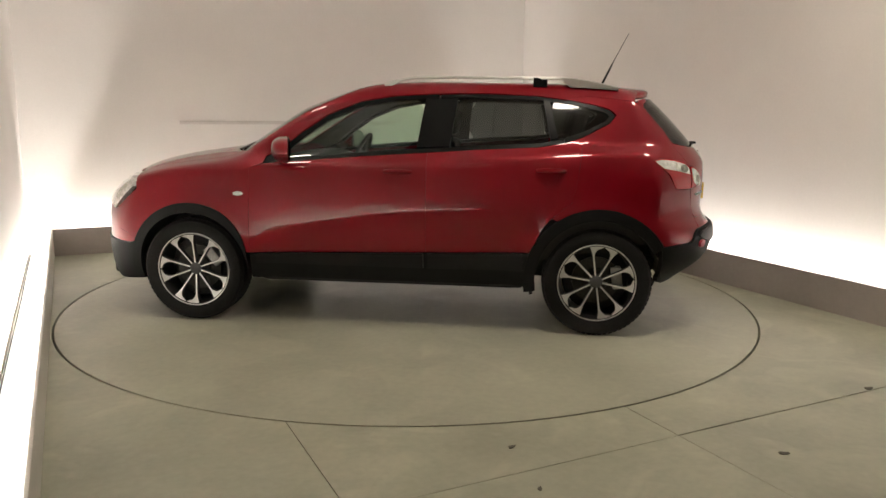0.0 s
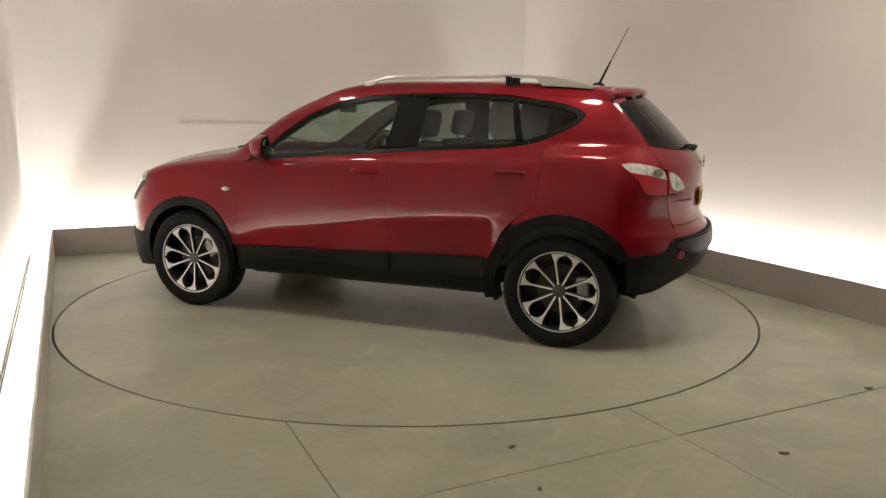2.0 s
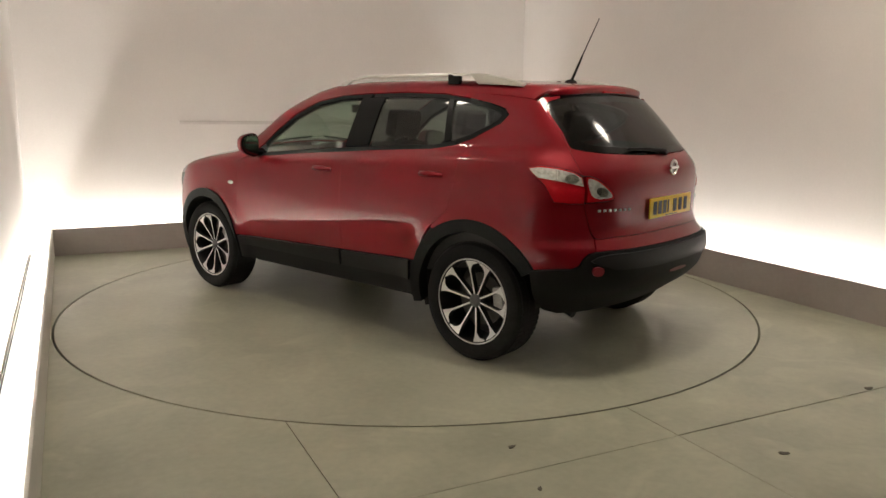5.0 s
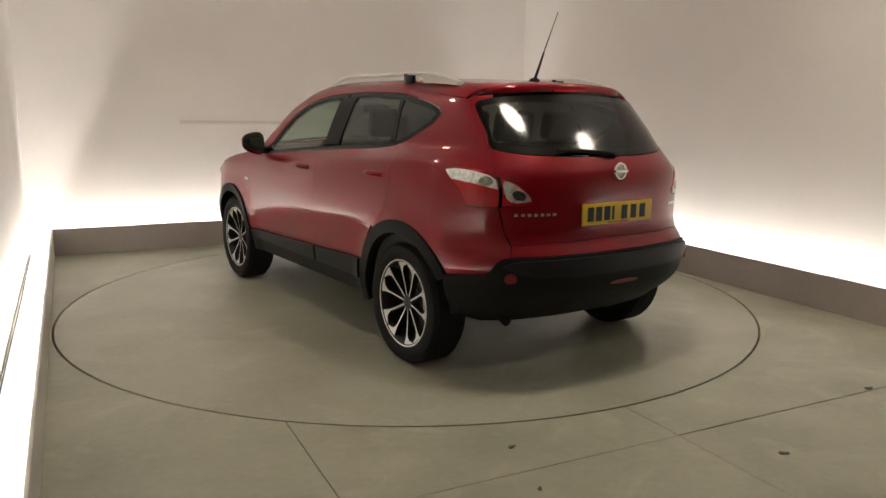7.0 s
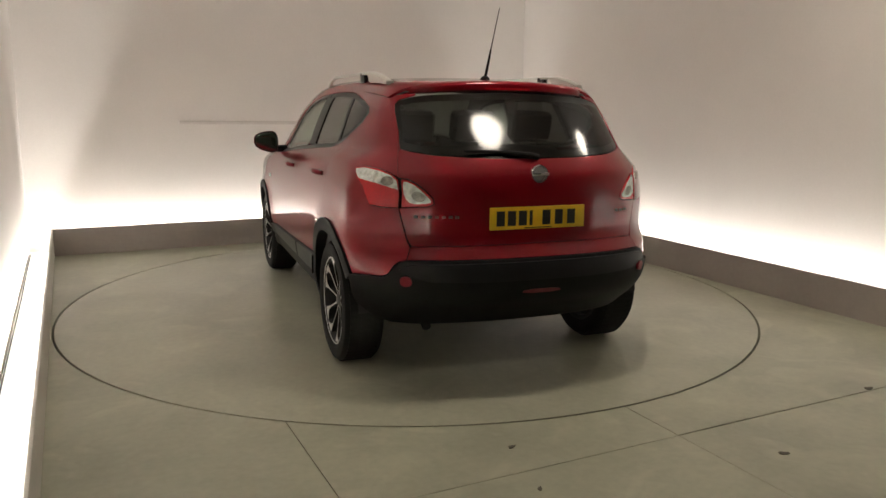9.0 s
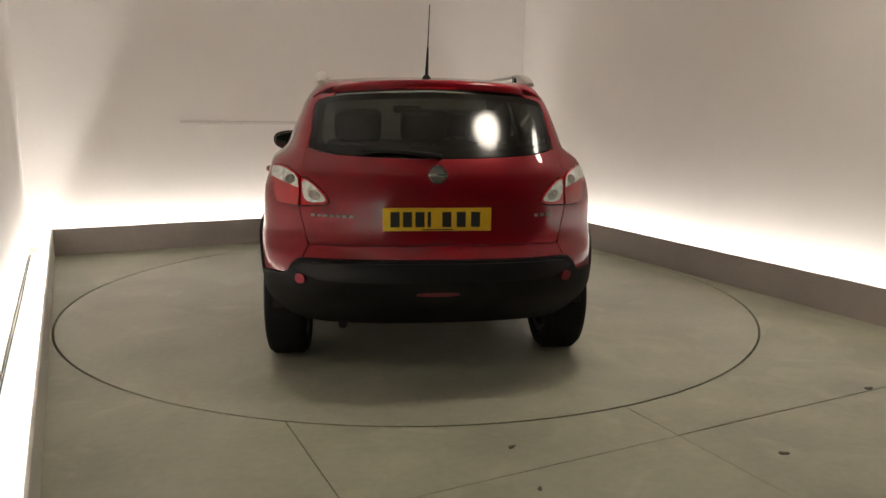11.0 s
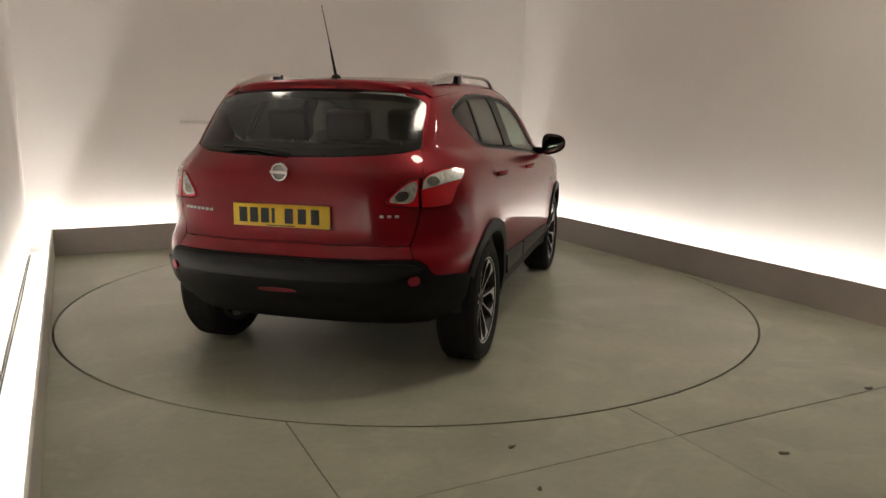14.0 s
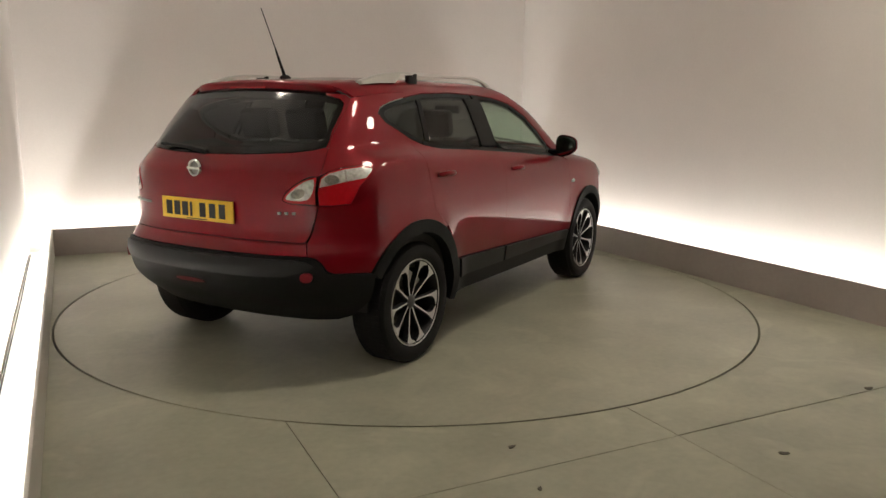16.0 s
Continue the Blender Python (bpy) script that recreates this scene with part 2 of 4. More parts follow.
def ceiling_lamp(u, v, r):
    thing = tagged(new("ceiling_lamp"), "round warm-white lamp set on the ceiling", "ceiling lamp", "ceiling lamps")
    thing.matrix_world = BAY @ pose(u, v, HIGH)
    bm = bmesh.new()
    lathe(bm, [(.001, -.05), (r, -.05), (r + .02, -.03), (r + .02, 0), (.001, 0)], 40, pose(0, 0, 0, 90))
    part("housing", bm, HOUSING, thing)
    bm = bmesh.new()
    lathe(bm, [(.001, -.072), (r * .4, -.071), (r * .7, -.067), (r * .88, -.060), (r * .95, -.051)], 40, pose(0, 0, 0, 90))
    part("diffuser", bm, LAMP, thing)


for u, v, r in ((.1, -2.08, .245), (1.74, -2.05, .165), (-1.68, -.18, .14)):
    ceiling_lamp(u, v, r)


def dirt_scrap(x, y, size, turn):
    """A small dark flake lying on the floor."""
    bm = bmesh.new()
    rim = [(size * (1 + .35 * math.sin(2.3 * k + turn)) * math.cos(k * math.pi / 5), .55 * size * (1 + .3 * math.cos(1.7 * k + turn)) * math.sin(k * math.pi / 5)) for k in range(10)]
    prism(bm, rim, 0, .004, pose(x, y, .0, 0, 0, 40 * turn))
    tagged(part("dirt_scrap", bm, SCRAP, smooth=False), "small dark scrap of dirt on the floor", "debris", "scraps on the floor")


SCRAP = material("scrap_dark", (.11, .10, .075), .9, grain=.3)
for x, y, size, turn in ((.42, -2.68, .018, 1), (.48, -3.04, .014, 2), (1.55, -2.76, .022, 0), (2.36, -2.02, .026, .6)):
    dirt_scrap(x, y, size, turn)


# ---- the car: x forward, y to its left, z up, origin on the ground at mid-wheelbase ----
AXLE, HUB_Z, TYRE_R, HUB_Y = 1.315, .340, .340, .880
ARCH_Z = .347


def pchip(xs, ys):
    """A smooth curve through a few stations, with no overshoot."""
    xs, ys = np.array(xs, float), np.array(ys, float)
    h, dl = np.diff(xs), np.diff(ys) / np.diff(xs)
    m = np.zeros(len(xs))
    for i in range(1, len(xs) - 1):
        if dl[i - 1] * dl[i] > 0:
            w1, w2 = 2 * h[i] + h[i - 1], h[i] + 2 * h[i - 1]
            m[i] = (w1 + w2) / (w1 / dl[i - 1] + w2 / dl[i])
    m[0], m[-1] = dl[0], dl[-1]
    def at(v):
        v = np.clip(np.asarray(v, float), xs[0], xs[-1])
        i = np.clip(np.searchsorted(xs, v) - 1, 0, len(xs) - 2)
        t = (v - xs[i]) / h[i]
        return ((2 * t**3 - 3 * t**2 + 1) * ys[i] + (t**3 - 2 * t**2 + t) * h[i] * m[i]
                + (3 * t**2 - 2 * t**3) * ys[i + 1] + (t**3 - t**2) * h[i] * m[i + 1])
    return at
PLAN = pchip([-2.2, -1.9, -1.5, -1.0, 0, 1.0, 1.5, 1.8, 2.0, 2.3], [.80, .850, .885, .899, .902, .899, .888, .850, .80, .70])
FLANK = pchip([.15, .28, .42, .55, .68, .78, .88, .96, 1.03, 1.08, 1.115, 1.15, 1.25, 1.38, 1.44, 1.49, 1.62],
              [-.10, -.060, -.031, -.014, -.003, 0, -.004, -.011, -.022, -.038, -.075, -.112, -.150, -.200, -.226, -.258, -.36])
CROWN = pchip([-2.2, -1.8, -1.4, -1.0, -.6, -.2, .1, .28, .47, .68, .88, 1.0, 1.1, 1.2, 1.4, 1.6, 1.8, 1.94, 2.08, 2.18, 2.3],
              [1.47, 1.525, 1.563, 1.586, 1.592, 1.592, 1.583, 1.557, 1.498, 1.42, 1.30, 1.225, 1.160, 1.13, 1.100, 1.070, 1.022, .948, .82, .65, .4])
TAIL = pchip([.15, .25, .34, .42, .50, .60, .68, .73, .80, .90, 1.0, 1.08, 1.13, 1.19, 1.245, 1.30, 1.37, 1.42, 1.47, 1.53, 1.62],
             [-1.72, -1.82, -1.93, -2.04, -2.105, -2.125, -2.11, -2.07, -2.05, -2.052, -2.056, -2.048, -2.02, -1.970, -1.921, -1.871, -1.803, -1.752, -1.697, -1.625, -1.50])
NOSE = pchip([.15, .22, .35, .5, .65, .75, .85, .95, 1.1], [2.0, 2.11, 2.16, 2.175, 2.17, 2.15, 2.12, 2.07, 1.97])
ROUND = pchip([.1, .9, 1.05, 1.2, 1.6], [.50, .46, .55, .80, .80])


def body(x, y, z):
    """Under nought inside the car's skin, above it outside."""
    y = np.abs(y)
    belt = z + .045 * (np.clip(x, -1.3, .8) + .25) * np.clip((z - .8) / .25, 0, 1) * np.clip((1.5 - z) / .3, 0, 1)
    belt = belt + .085 * (np.clip(x, -.8, .95) - .05) * np.clip((.80 - z) / .12, 0, 1) * np.clip((z - .42) / .1, 0, 1)   # crease rising to the rear
    side = y - PLAN(x) - FLANK(belt) + .25 * np.clip(-1.2 - x, 0, 1) ** 2 * np.clip((z - 1.0) / .2, 0, 1)
    side = side - .007 * np.exp(-((z - 1.15) / .028) ** 2) * np.clip((-.95 - x) / .3, 0, 1)      # shoulder crease
    for ax, swell in ((AXLE, .015), (-AXLE, .022)):       # body swells round the wheels
        r = np.sqrt((x - ax) ** 2 + (z - ARCH_Z) ** 2)
        side = side - swell * np.exp(-((np.maximum(r, .43) - .43) / .085) ** 2) * np.clip((1.0 - z) / .25, 0, 1)
    fore = np.clip((x + .2) / .8, 0, 1)
    top = z - CROWN(x + .20 * fore * y**2) + (.066 + .028 * fore) * y**2
    tail = TAIL(z) + .16 * y**2 + ROUND(z) * y**4 - x
    nose = x - NOSE(z) + .22 * y**2 + .45 * y**4
    k = .016
    return k * np.log(np.exp(np.clip(side / k, -60, 60)) + np.exp(np.clip(top / k, -60, 60)) + np.exp(np.clip(tail / k, -60, 60)) + np.exp(np.clip(nose / k, -60, 60)))


# Charts lay flat outlines on the skin. Girth: (x, angle about a lengthwise axis). Wrap: (way round the tail, height).
AXIS_Z, GIRTH = .6, .85
TAIL_X, TAIL_Y, TAIL_R = -1.55, .45, .42
NOSE_X, NOSE_Y, NOSE_R = 1.50, .40, .42


def girth(a, b):
    n = len(a)
    ang = b / GIRTH
    o = np.stack([a, np.zeros(n), np.full(n, AXIS_Z)], 1)
    return o, np.stack([np.zeros(n), np.cos(ang), np.sin(ang)], 1)


def wrap_about(s, z, cx, cy, r, sign):
    """Round a corner: along the side for s < 0, round it, then across the end to the car's middle and beyond."""
    turn = np.clip(s / r, 0, math.pi / 2)
    quarter = r * math.pi / 2
    full = quarter + cy
    far = s > full
    s2 = np.where(far, 2 * full - s, s)
    turn = np.clip(s2 / r, 0, math.pi / 2)
    ox = cx + sign * np.minimum(s2, 0)  * 1.0
    oy = np.where(s2 > quarter, cy - (s2 - quarter), cy)
    d = np.stack([sign * np.sin(turn), np.cos(turn), np.zeros(len(s))], 1)
    o = np.stack([ox, oy, z], 1)
    flip = np.where(far, -1.0, 1.0)
    o[:, 1] *= flip
    d[:, 1] *= flip
    return o, d


def tail_wrap(s, z):
    return wrap_about(s, z, TAIL_X, TAIL_Y, TAIL_R, -1)


def nose_wrap(s, z):
    return wrap_about(s, z, NOSE_X, NOSE_Y, NOSE_R, 1)


def on_skin(chart, ab, lift=0.0):
    ab = np.array(ab, float)
    o, d = chart(ab[:, 0], ab[:, 1])
    lo, hi = np.zeros(len(ab)), np.full(len(ab), 1.6)
    for _ in range(32):
        mid = (lo + hi) / 2
        p = o + d * mid[:, None]
        inside = body(p[:, 0], p[:, 1], p[:, 2]) < 0
        lo, hi = np.where(inside, mid, lo), np.where(inside, hi, mid)
    return o + d * (lo + lift)[:, None], d


def side_points(points):
    """(x, z) places on the left flank as girth places."""
    pts = np.array(points, float)
    o = np.stack([pts[:, 0], np.zeros(len(pts)), pts[:, 1]], 1)
    lo, hi = np.zeros(len(pts)), np.full(len(pts), 1.2)
    for _ in range(32):
        mid = (lo + hi) / 2
        inside = body(o[:, 0], mid, o[:, 2]) < 0
        lo, hi = np.where(inside, mid, lo), np.where(inside, hi, mid)
    return [(x, GIRTH * math.atan2(z - AXIS_Z, y)) for (x, z), y in zip(points, lo)]


def top_points(points):
    """(x, y) places on the roof, screen or bonnet as girth places."""
    out = []
    for x, y in points:
        lo, hi = .5, 1.8
        for _ in range(32):
            mid = (lo + hi) / 2
            lo, hi = (mid, hi) if body(np.array(x), np.array(y), np.array(mid)) < 0 else (lo, mid)
        out.append((x, GIRTH * math.atan2(lo - AXIS_Z, y)))
    return out


TAIL_MID = TAIL_R * math.pi / 2 + TAIL_Y
NOSE_MID = NOSE_R * math.pi / 2 + NOSE_Y


def chaikin(points, times=2, closed=True):
    """Round off the corners of an outline."""
    for _ in range(times):
        out, n = [], len(points)
        for i in range(n if closed else n - 1):
            p, q = points[i], points[(i + 1) % n]
            out += [(.75 * p[0] + .25 * q[0], .75 * p[1] + .25 * q[1]), (.25 * p[0] + .75 * q[0], .25 * p[1] + .75 * q[1])]
        points = out if closed else [points[0]] + out + [points[-1]]
    return points


def shrink(points, by):
    """The outline drawn in by a small gap."""
    area = sum(p[0] * q[1] - q[0] * p[1] for p, q in zip(points, points[1:] + points[:1]))
    sign = 1 if area > 0 else -1
    out, n = [], len(points)
    for i in range(n):
        p, c, q = (Vector(points[(i + k) % n]) for k in (-1, 0, 1))
        e1, e2 = (c - p).normalized(), (q - c).normalized()
        n1, n2 = Vector((-e1.y, e1.x)), Vector((-e2.y, e2.x))
        b = n1 + n2
        if b.length < .3:
            b = n1
        b = b / max(b.dot(n1), .4)
        out.append(tuple(c + sign * by * b))
    return out


def patch(outline, chart, lift=0.0, flange=.014, step=.03, gap=.0005):
    """Vertices and faces of a piece of skin with turned-in edges."""
    outline = [p for i, p in enumerate(outline) if (Vector(p) - Vector(outline[i - 1])).length > 1e-4]
    if gap:
        outline = shrink(outline, gap)
    bm = bmesh.new()
    bm.faces.new([bm.verts.new((a, b, 0)) for a, b in outline])
    if bm.faces[:][0].normal.z < 0:
        bmesh.ops.reverse_faces(bm, faces=bm.faces[:])
    for axis in (0, 1):
        low, high = min(p[axis] for p in outline), max(p[axis] for p in outline)
        k = math.ceil(low / step)
        while k * step < high:
            if k * step - low > .002 and high - k * step > .002:
                co, no = [0, 0, 0], [0, 0, 0]
                co[axis], no[axis] = k * step, 1
                bmesh.ops.bisect_plane(bm, geom=bm.verts[:] + bm.edges[:] + bm.faces[:], plane_co=co, plane_no=no, dist=1e-5)
            k += 1
    bmesh.ops.triangulate(bm, faces=[f for f in bm.faces if len(f.verts) > 4])
    bm.verts.index_update()
    ab = [(v.co.x, v.co.y) for v in bm.verts]
    pts, ways = on_skin(chart, ab, lift)
    verts = [tuple(p) for p in pts]
    faces = [[v.index for v in f.verts] for f in bm.faces]
    inner = {}
    if flange:
        for e in bm.edges:
            if e.is_boundary:
                f = e.link_faces[0]
                ids = [v.index for v in f.verts]
                i, j = e.verts[0].index, e.verts[1].index
                if ids[(ids.index(i) + 1) % len(ids)] != j:
                    i, j = j, i
                for k in (i, j):
                    if k not in inner:
                        inner[k] = len(verts)
                        verts.append(tuple(pts[k] - ways[k] * flange))
                faces.append([j, i, inner[i], inner[j]])
    bm.free()
    # face outwards
    f = faces[0]
    p = [Vector(verts[i]) for i in f[:3]]
    if (p[1] - p[0]).cross(p[2] - p[0]).dot(Vector(ways[f[0]])) < 0:
        faces = [g[::-1] for g in faces]
    return verts, faces


def mirrored(shape):
    verts, faces = shape
    return [(x, -y, z) for x, y, z in verts], [f[::-1] for f in faces]


def panel(name, shape, mat, parent, label=""):
    return mesh_object(name, shape[0], shape[1], mat, parent, label, True, 40)


def pair(name, shape, mat, parent, label=""):
    return panel(name, shape, mat, parent, label), panel(name, mirrored(shape), mat, parent, label)


def ring(cx, cz, r, a0, a1, n):
    return [(cx + r * math.cos(radians(a0 + (a1 - a0) * i / n)), cz + r * math.sin(radians(a0 + (a1 - a0) * i / n))) for i in range(n + 1)]


ARCH_F, ARCH_R = .438, .459            # outer radii of the cladding round the wheels
ARCH_IN = .388
DLO_TOP = [(.80, 1.065), (.72, 1.145), (.60, 1.245), (.43, 1.36), (.22, 1.445), (0, 1.483), (-.25, 1.497), (-.58, 1.503), (-.90, 1.492), (-1.10, 1.466), (-1.27, 1.437), (-1.37, 1.408)]
BELT = [(-.92, 1.172), (-.57, 1.153), (-.25, 1.132), (.2, 1.10), (.60, 1.066), (.80, 1.045)]
ROOF_EDGE = [(-1.10, 1.492), (-1.27, 1.483), (-1.42, 1.470), (-1.52, 1.456)]   # where roof and rear quarter meet


def front_arch(a0, a1, n):
    """The front arch's outer edge, which draws in towards the door."""
    out = []
    for i in range(n + 1):
        a = a0 + (a1 - a0) * i / n
        r = ARCH_F - .058 * max(0, min(1, (a - 118) / 50)) ** 1.4
        out.append((AXLE + r * math.cos(radians(a)), ARCH_Z + r * math.sin(radians(a))))
    return out


def wheel():
    """One alloy wheel with tyre, its middle at the origin, outside towards +y."""
    hub = new("wheel")
    bm = bmesh.new()
    w = .108
    lathe(bm, [(.243, -w + .012), (.262, -w), (.295, -w - .006), (.322, -w + .004), (.334, -w + .022), (TYRE_R, -w + .045), (TYRE_R, w - .045),
               (.334, w - .022), (.322, w - .004), (.295, w + .006), (.262, w), (.243, w - .012)], 72)
    for k in range(64):           # tread blocks on both shoulders
        a = 2 * math.pi * k / 64
        for y0 in (-.085, -.028, .032):
            m = Matrix.Rotation(-a, 4, "Y") @ pose(TYRE_R + .001, y0 + .026, 0)
            add_box(bm, -.006, .0005, -.022, .022, -.012, .012, m)
    part("tyre", bm, RUBBER, hub, "black road tyre with worn tread")
    bm = bmesh.new()
    lathe(bm, [(.243, .094), (.236, .098), (.228, .088), (.222, .03), (.215, -.09), (.243, -.1)], 72)
    rim = part("rim", bm, DARK_ALLOY, hub, "black-pocketed alloy rim")
    bm = bmesh.new()
    lathe(bm, [(.2455, .092), (.2455, .0975), (.242, .100), (.2375, .098), (.2360, .089)], 72)
    part("rim_lip", bm, SILVER, rim, "bright machined rim edge")
    def pocket(r):
        """Half the width of the teardrop opening inside a pair of spokes."""
        straight = .172 * math.sin(radians(18)) - .0050
        return r * math.sin(radians(18)) - .0050 if r < .172 else straight * max(0, 1 - ((r - .172) / .0535) ** 2.6) ** .5 if r < .2255 else 0

    for k in range(10):           # five pairs, each closed round its teardrop at the rim
        bm = bmesh.new()
        side = 1 if k % 2 else -1
        faces_top = []
        rows = []
        for i in range(17):
            r = .040 + .1975 * i / 16
            outer = 18 + math.degrees((.0050 + .0135 * max(0, (r - .160) / .073) ** 2) / r)
            inner = math.degrees(math.asin(max(0, min(1, pocket(r) / r))))
            y = .062 + .030 * (r / .232) ** 1.5
            row = []
            for a in (inner, outer):
                a = radians(side * a)
                row.append(bm.verts.new((r * math.cos(a), y, r * math.sin(a))))
            for a in (max(0, inner - .5), outer + .5):
                a = radians(side * a)
                row.append(bm.verts.new((r * math.cos(a), y - .032, r * math.sin(a))))
            rows.append(row)
        for p, q in zip(rows, rows[1:]):
            faces_top.append(bm.faces.new((p[0], p[1], q[1], q[0])))
            bm.faces.new((p[0], q[0], q[2], p[2]))
            bm.faces.new((p[1], p[3], q[3], q[1]))
            bm.faces.new((p[2], q[2], q[3], p[3]))
        bm.faces.new((rows[0][0], rows[0][2], rows[0][3], rows[0][1]))
        bm.faces.new((rows[-1][0], rows[-1][1], rows[-1][3], rows[-1][2]))
        for f in bm.faces:
            f.material_index = 1
        for f in faces_top:
            f.material_index = 0
        bmesh.ops.transform(bm, matrix=Matrix.Rotation(radians(72 * (k // 2)), 4, "Y"), verts=bm.verts[:])
        spoke = part("spoke", bm, SILVER, rim, "machined silver spoke with black sides", sharp=25)
        spoke.data.materials.append(DARK_ALLOY)
    bm = bmesh.new()
    lathe(bm, [(.001, .076), (.022, .075), (.029, .070), (.033, .066), (.040, .062), (.046, .03)], 32)
    part("hub_cap", bm, HUBCAP, hub, "grey centre cap")
    bm = bmesh.new()
    lathe(bm, [(.001, .012), (.075, .012), (.08, .0), (.150, .0), (.150, -.02), (.001, -.02)], 40)
    part("brake_disc", bm, BRAKE, hub, "bare iron brake disc")
    bm = bmesh.new()
    lathe(bm, [(.001, -.040), (.120, -.040), (.150, -.048), (.204, -.052), (.210, -.060), (.001, -.060)], 48)
    part("dust_shield", bm, TRIM, hub, "dark pressed-steel dust shield")
    bm = bmesh.new()
    add_box(bm, .10, .165, -.045, .03, -.07, .07, Matrix.Rotation(radians(-144), 4, "Y"), .012)
    part("caliper", bm, CALIPER, hub, "pale cast-alloy brake caliper")
    return hub


def car():
    body_ob = tagged(new("car"), "red five-door crossover car with black lower cladding, on the turntable", "car")
    fl = lambda pts: side_points(pts)

    # wings, doors, sills
    arch_f = front_arch(24, 162, 26)
    wing_side = fl([(.915, .468), (.915, 1.018), (.83, 1.05)])
    seam = top_points([(.80, .735), (.95, .725), (1.2, .715), (1.45, .695), (1.62, .665), (1.72, .63)])
    lamp_back = fl([(1.69, .865), (1.80, .79), (1.90, .72)])
    low_front = fl([(1.90, .60), (1.755, .56)])
    pair("front_wing", patch(wing_side + seam + lamp_back + low_front + fl(arch_f), girth), RED, body_ob)
    door_f = fl([(.915, .468), (-.235, .502), (-.235, 1.130)] + BELT[3:5] + [(.82, 1.047), (.915, 1.018)])
    fd = pair("front_door", patch(door_f, girth), RED, body_ob)
    arch_r0 = [(-.918, .519), (-.93, .60), (-.965, .675), (-1.02, .742)]
    door_r = fl([(-.235, .502)] + arch_r0 + [(-1.14, .84), (-1.175, .98), (-1.20, 1.19), (-1.212, 1.240), (-1.09, 1.199)] + BELT[:2] + [(-.235, 1.130)])
    rd = pair("rear_door", patch(door_r, girth), RED, body_ob)
    sill = fl([(.915, .302), (.918, .462), (-.235, .502), (-.885, .518), (-.857, .302)])
    pair("sill", patch(sill, girth, .009, .03), SILL_CLAD, body_ob, "black plastic sill cladding")
    for s, (front, rear) in ((1, (fd[0], rd[0])), (-1, (fd[1], rd[1]))):
        # strips of cladding along the door bottoms
        for host, x0, x1 in ((front, .872, -.222), (rear, -.248, -.852)):
            strip = patch(fl([(x0, .405), (x0, (.472 if host is front else .501)), (x1, (.501 if host is front else .518)), (x1, .405)]), girth, .024, .015)
            panel("door_cladding", strip if s > 0 else mirrored(strip), DOOR_CLAD, host, "satin black plastic door cladding")
        for host, x0 in ((front, -.055), (rear, -1.01)):
            bm = bmesh.new()
            z0, n = (1.012 if host is front else 1.035), 9
            y0 = float(on_skin(girth, fl([(x0, z0)]))[0][0][1])
            pts = [(x0 + .085 - .17 * i / n, y0 + .004 + .030 * math.sin(math.pi * i / n) ** .6, z0 + .006 * math.sin(math.pi * i / n)) for i in range(n + 1)]
            tube(bm, pts, [.012 + .005 * math.sin(math.pi * i / n) for i in range(n + 1)], 10)
            if s < 0:
                bmesh.ops.scale(bm, vec=(1, -1, 1), verts=bm.verts[:])
            part("door_handle", bm, RED, host)
            # Flat black oval behind the handle: the recess's shade put in as colour.
            bm = bmesh.new()
            bmesh.ops.create_uvsphere(bm, u_segments=16, v_segments=8, radius=1)
            bmesh.ops.transform(bm, matrix=Matrix.Translation((x0, s * (y0 - .002), z0 - .008)) @ Matrix.Diagonal((.055, .004, .022, 1)), verts=bm.verts[:])
            part("handle_shade", bm, GLOSS_BLACK, host)

    # rear quarter, from the door round to the tailgate seam
    lamp_body = [(.09, 1.105), (.16, 1.115), (.28, 1.105), (.365, 1.085), (.405, 1.06), (.418, .99), (.412, .925), (.33, .925), (.25, .932), (.232, .96), (.195, 1.02), (.135, 1.065)]
    s_of = lambda pts: [(TAIL_X - x, z) for x, z in pts]
    gate_side = [(-.013, 1.451), (.04, 1.425), (.12, 1.388), (.21, 1.34), (.29, 1.285), (.335, 1.235), (.36, 1.19), (.385, 1.13), (.405, 1.07)]
    upper = s_of([(-1.20, 1.19), (-1.212, 1.242)]) + s_of([(-1.23, 1.25), (-1.37, 1.325), (-1.405, 1.375), (-1.37, 1.408), (-1.27, 1.437), (-1.10, 1.466)]) + s_of(ROOF_EDGE)
    quarter = upper + gate_side + [(.365, 1.087), (.28, 1.107), (.16, 1.117), (.09, 1.107), (.133, 1.065), (.193, 1.02), (.23, .96), (.248, .930), (.33, .922), (.414, .922),
               (.432, .85), (.455, .775), (.475, .735), (.464, .676), (.43, .668), (.402, .645), (.376, .604), (.345, .590), (.25, .587), (.17, .580)]
    arch_r = ring(-AXLE, ARCH_Z, ARCH_R, 150, 56, 20)
    quarter += s_of(arch_r) + s_of([(-1.02, .742), (-1.14, .84), (-1.175, .98)])
    pair("rear_quarter", patch(quarter, tail_wrap, step=.02), RED, body_ob)
    # bumper: red band under the gate, black below
    band = [(.480, .7385), (.508, .7355), (.60, .7415), (TAIL_MID, .7475)]
    low = [(TAIL_MID, .686), (.75, .685), (.62, .682), (.53, .680), (.467, .676)]
    poly = band[:-1] + [(2 * TAIL_MID - s, z) for s, z in band[::-1]] + [(2 * TAIL_MID - s, z) for s, z in low[:0:-1]] + low
    panel("bumper_band", patch(poly, tail_wrap, .0, .02), RED, body_ob)
    edge = [(.14, .574), (.25, .584), (.348, .587), (.380, .601), (.406, .642), (.434, .665), (.467, .673), (.53, .677), (.62, .679), (.75, .682), (TAIL_MID, .683)]
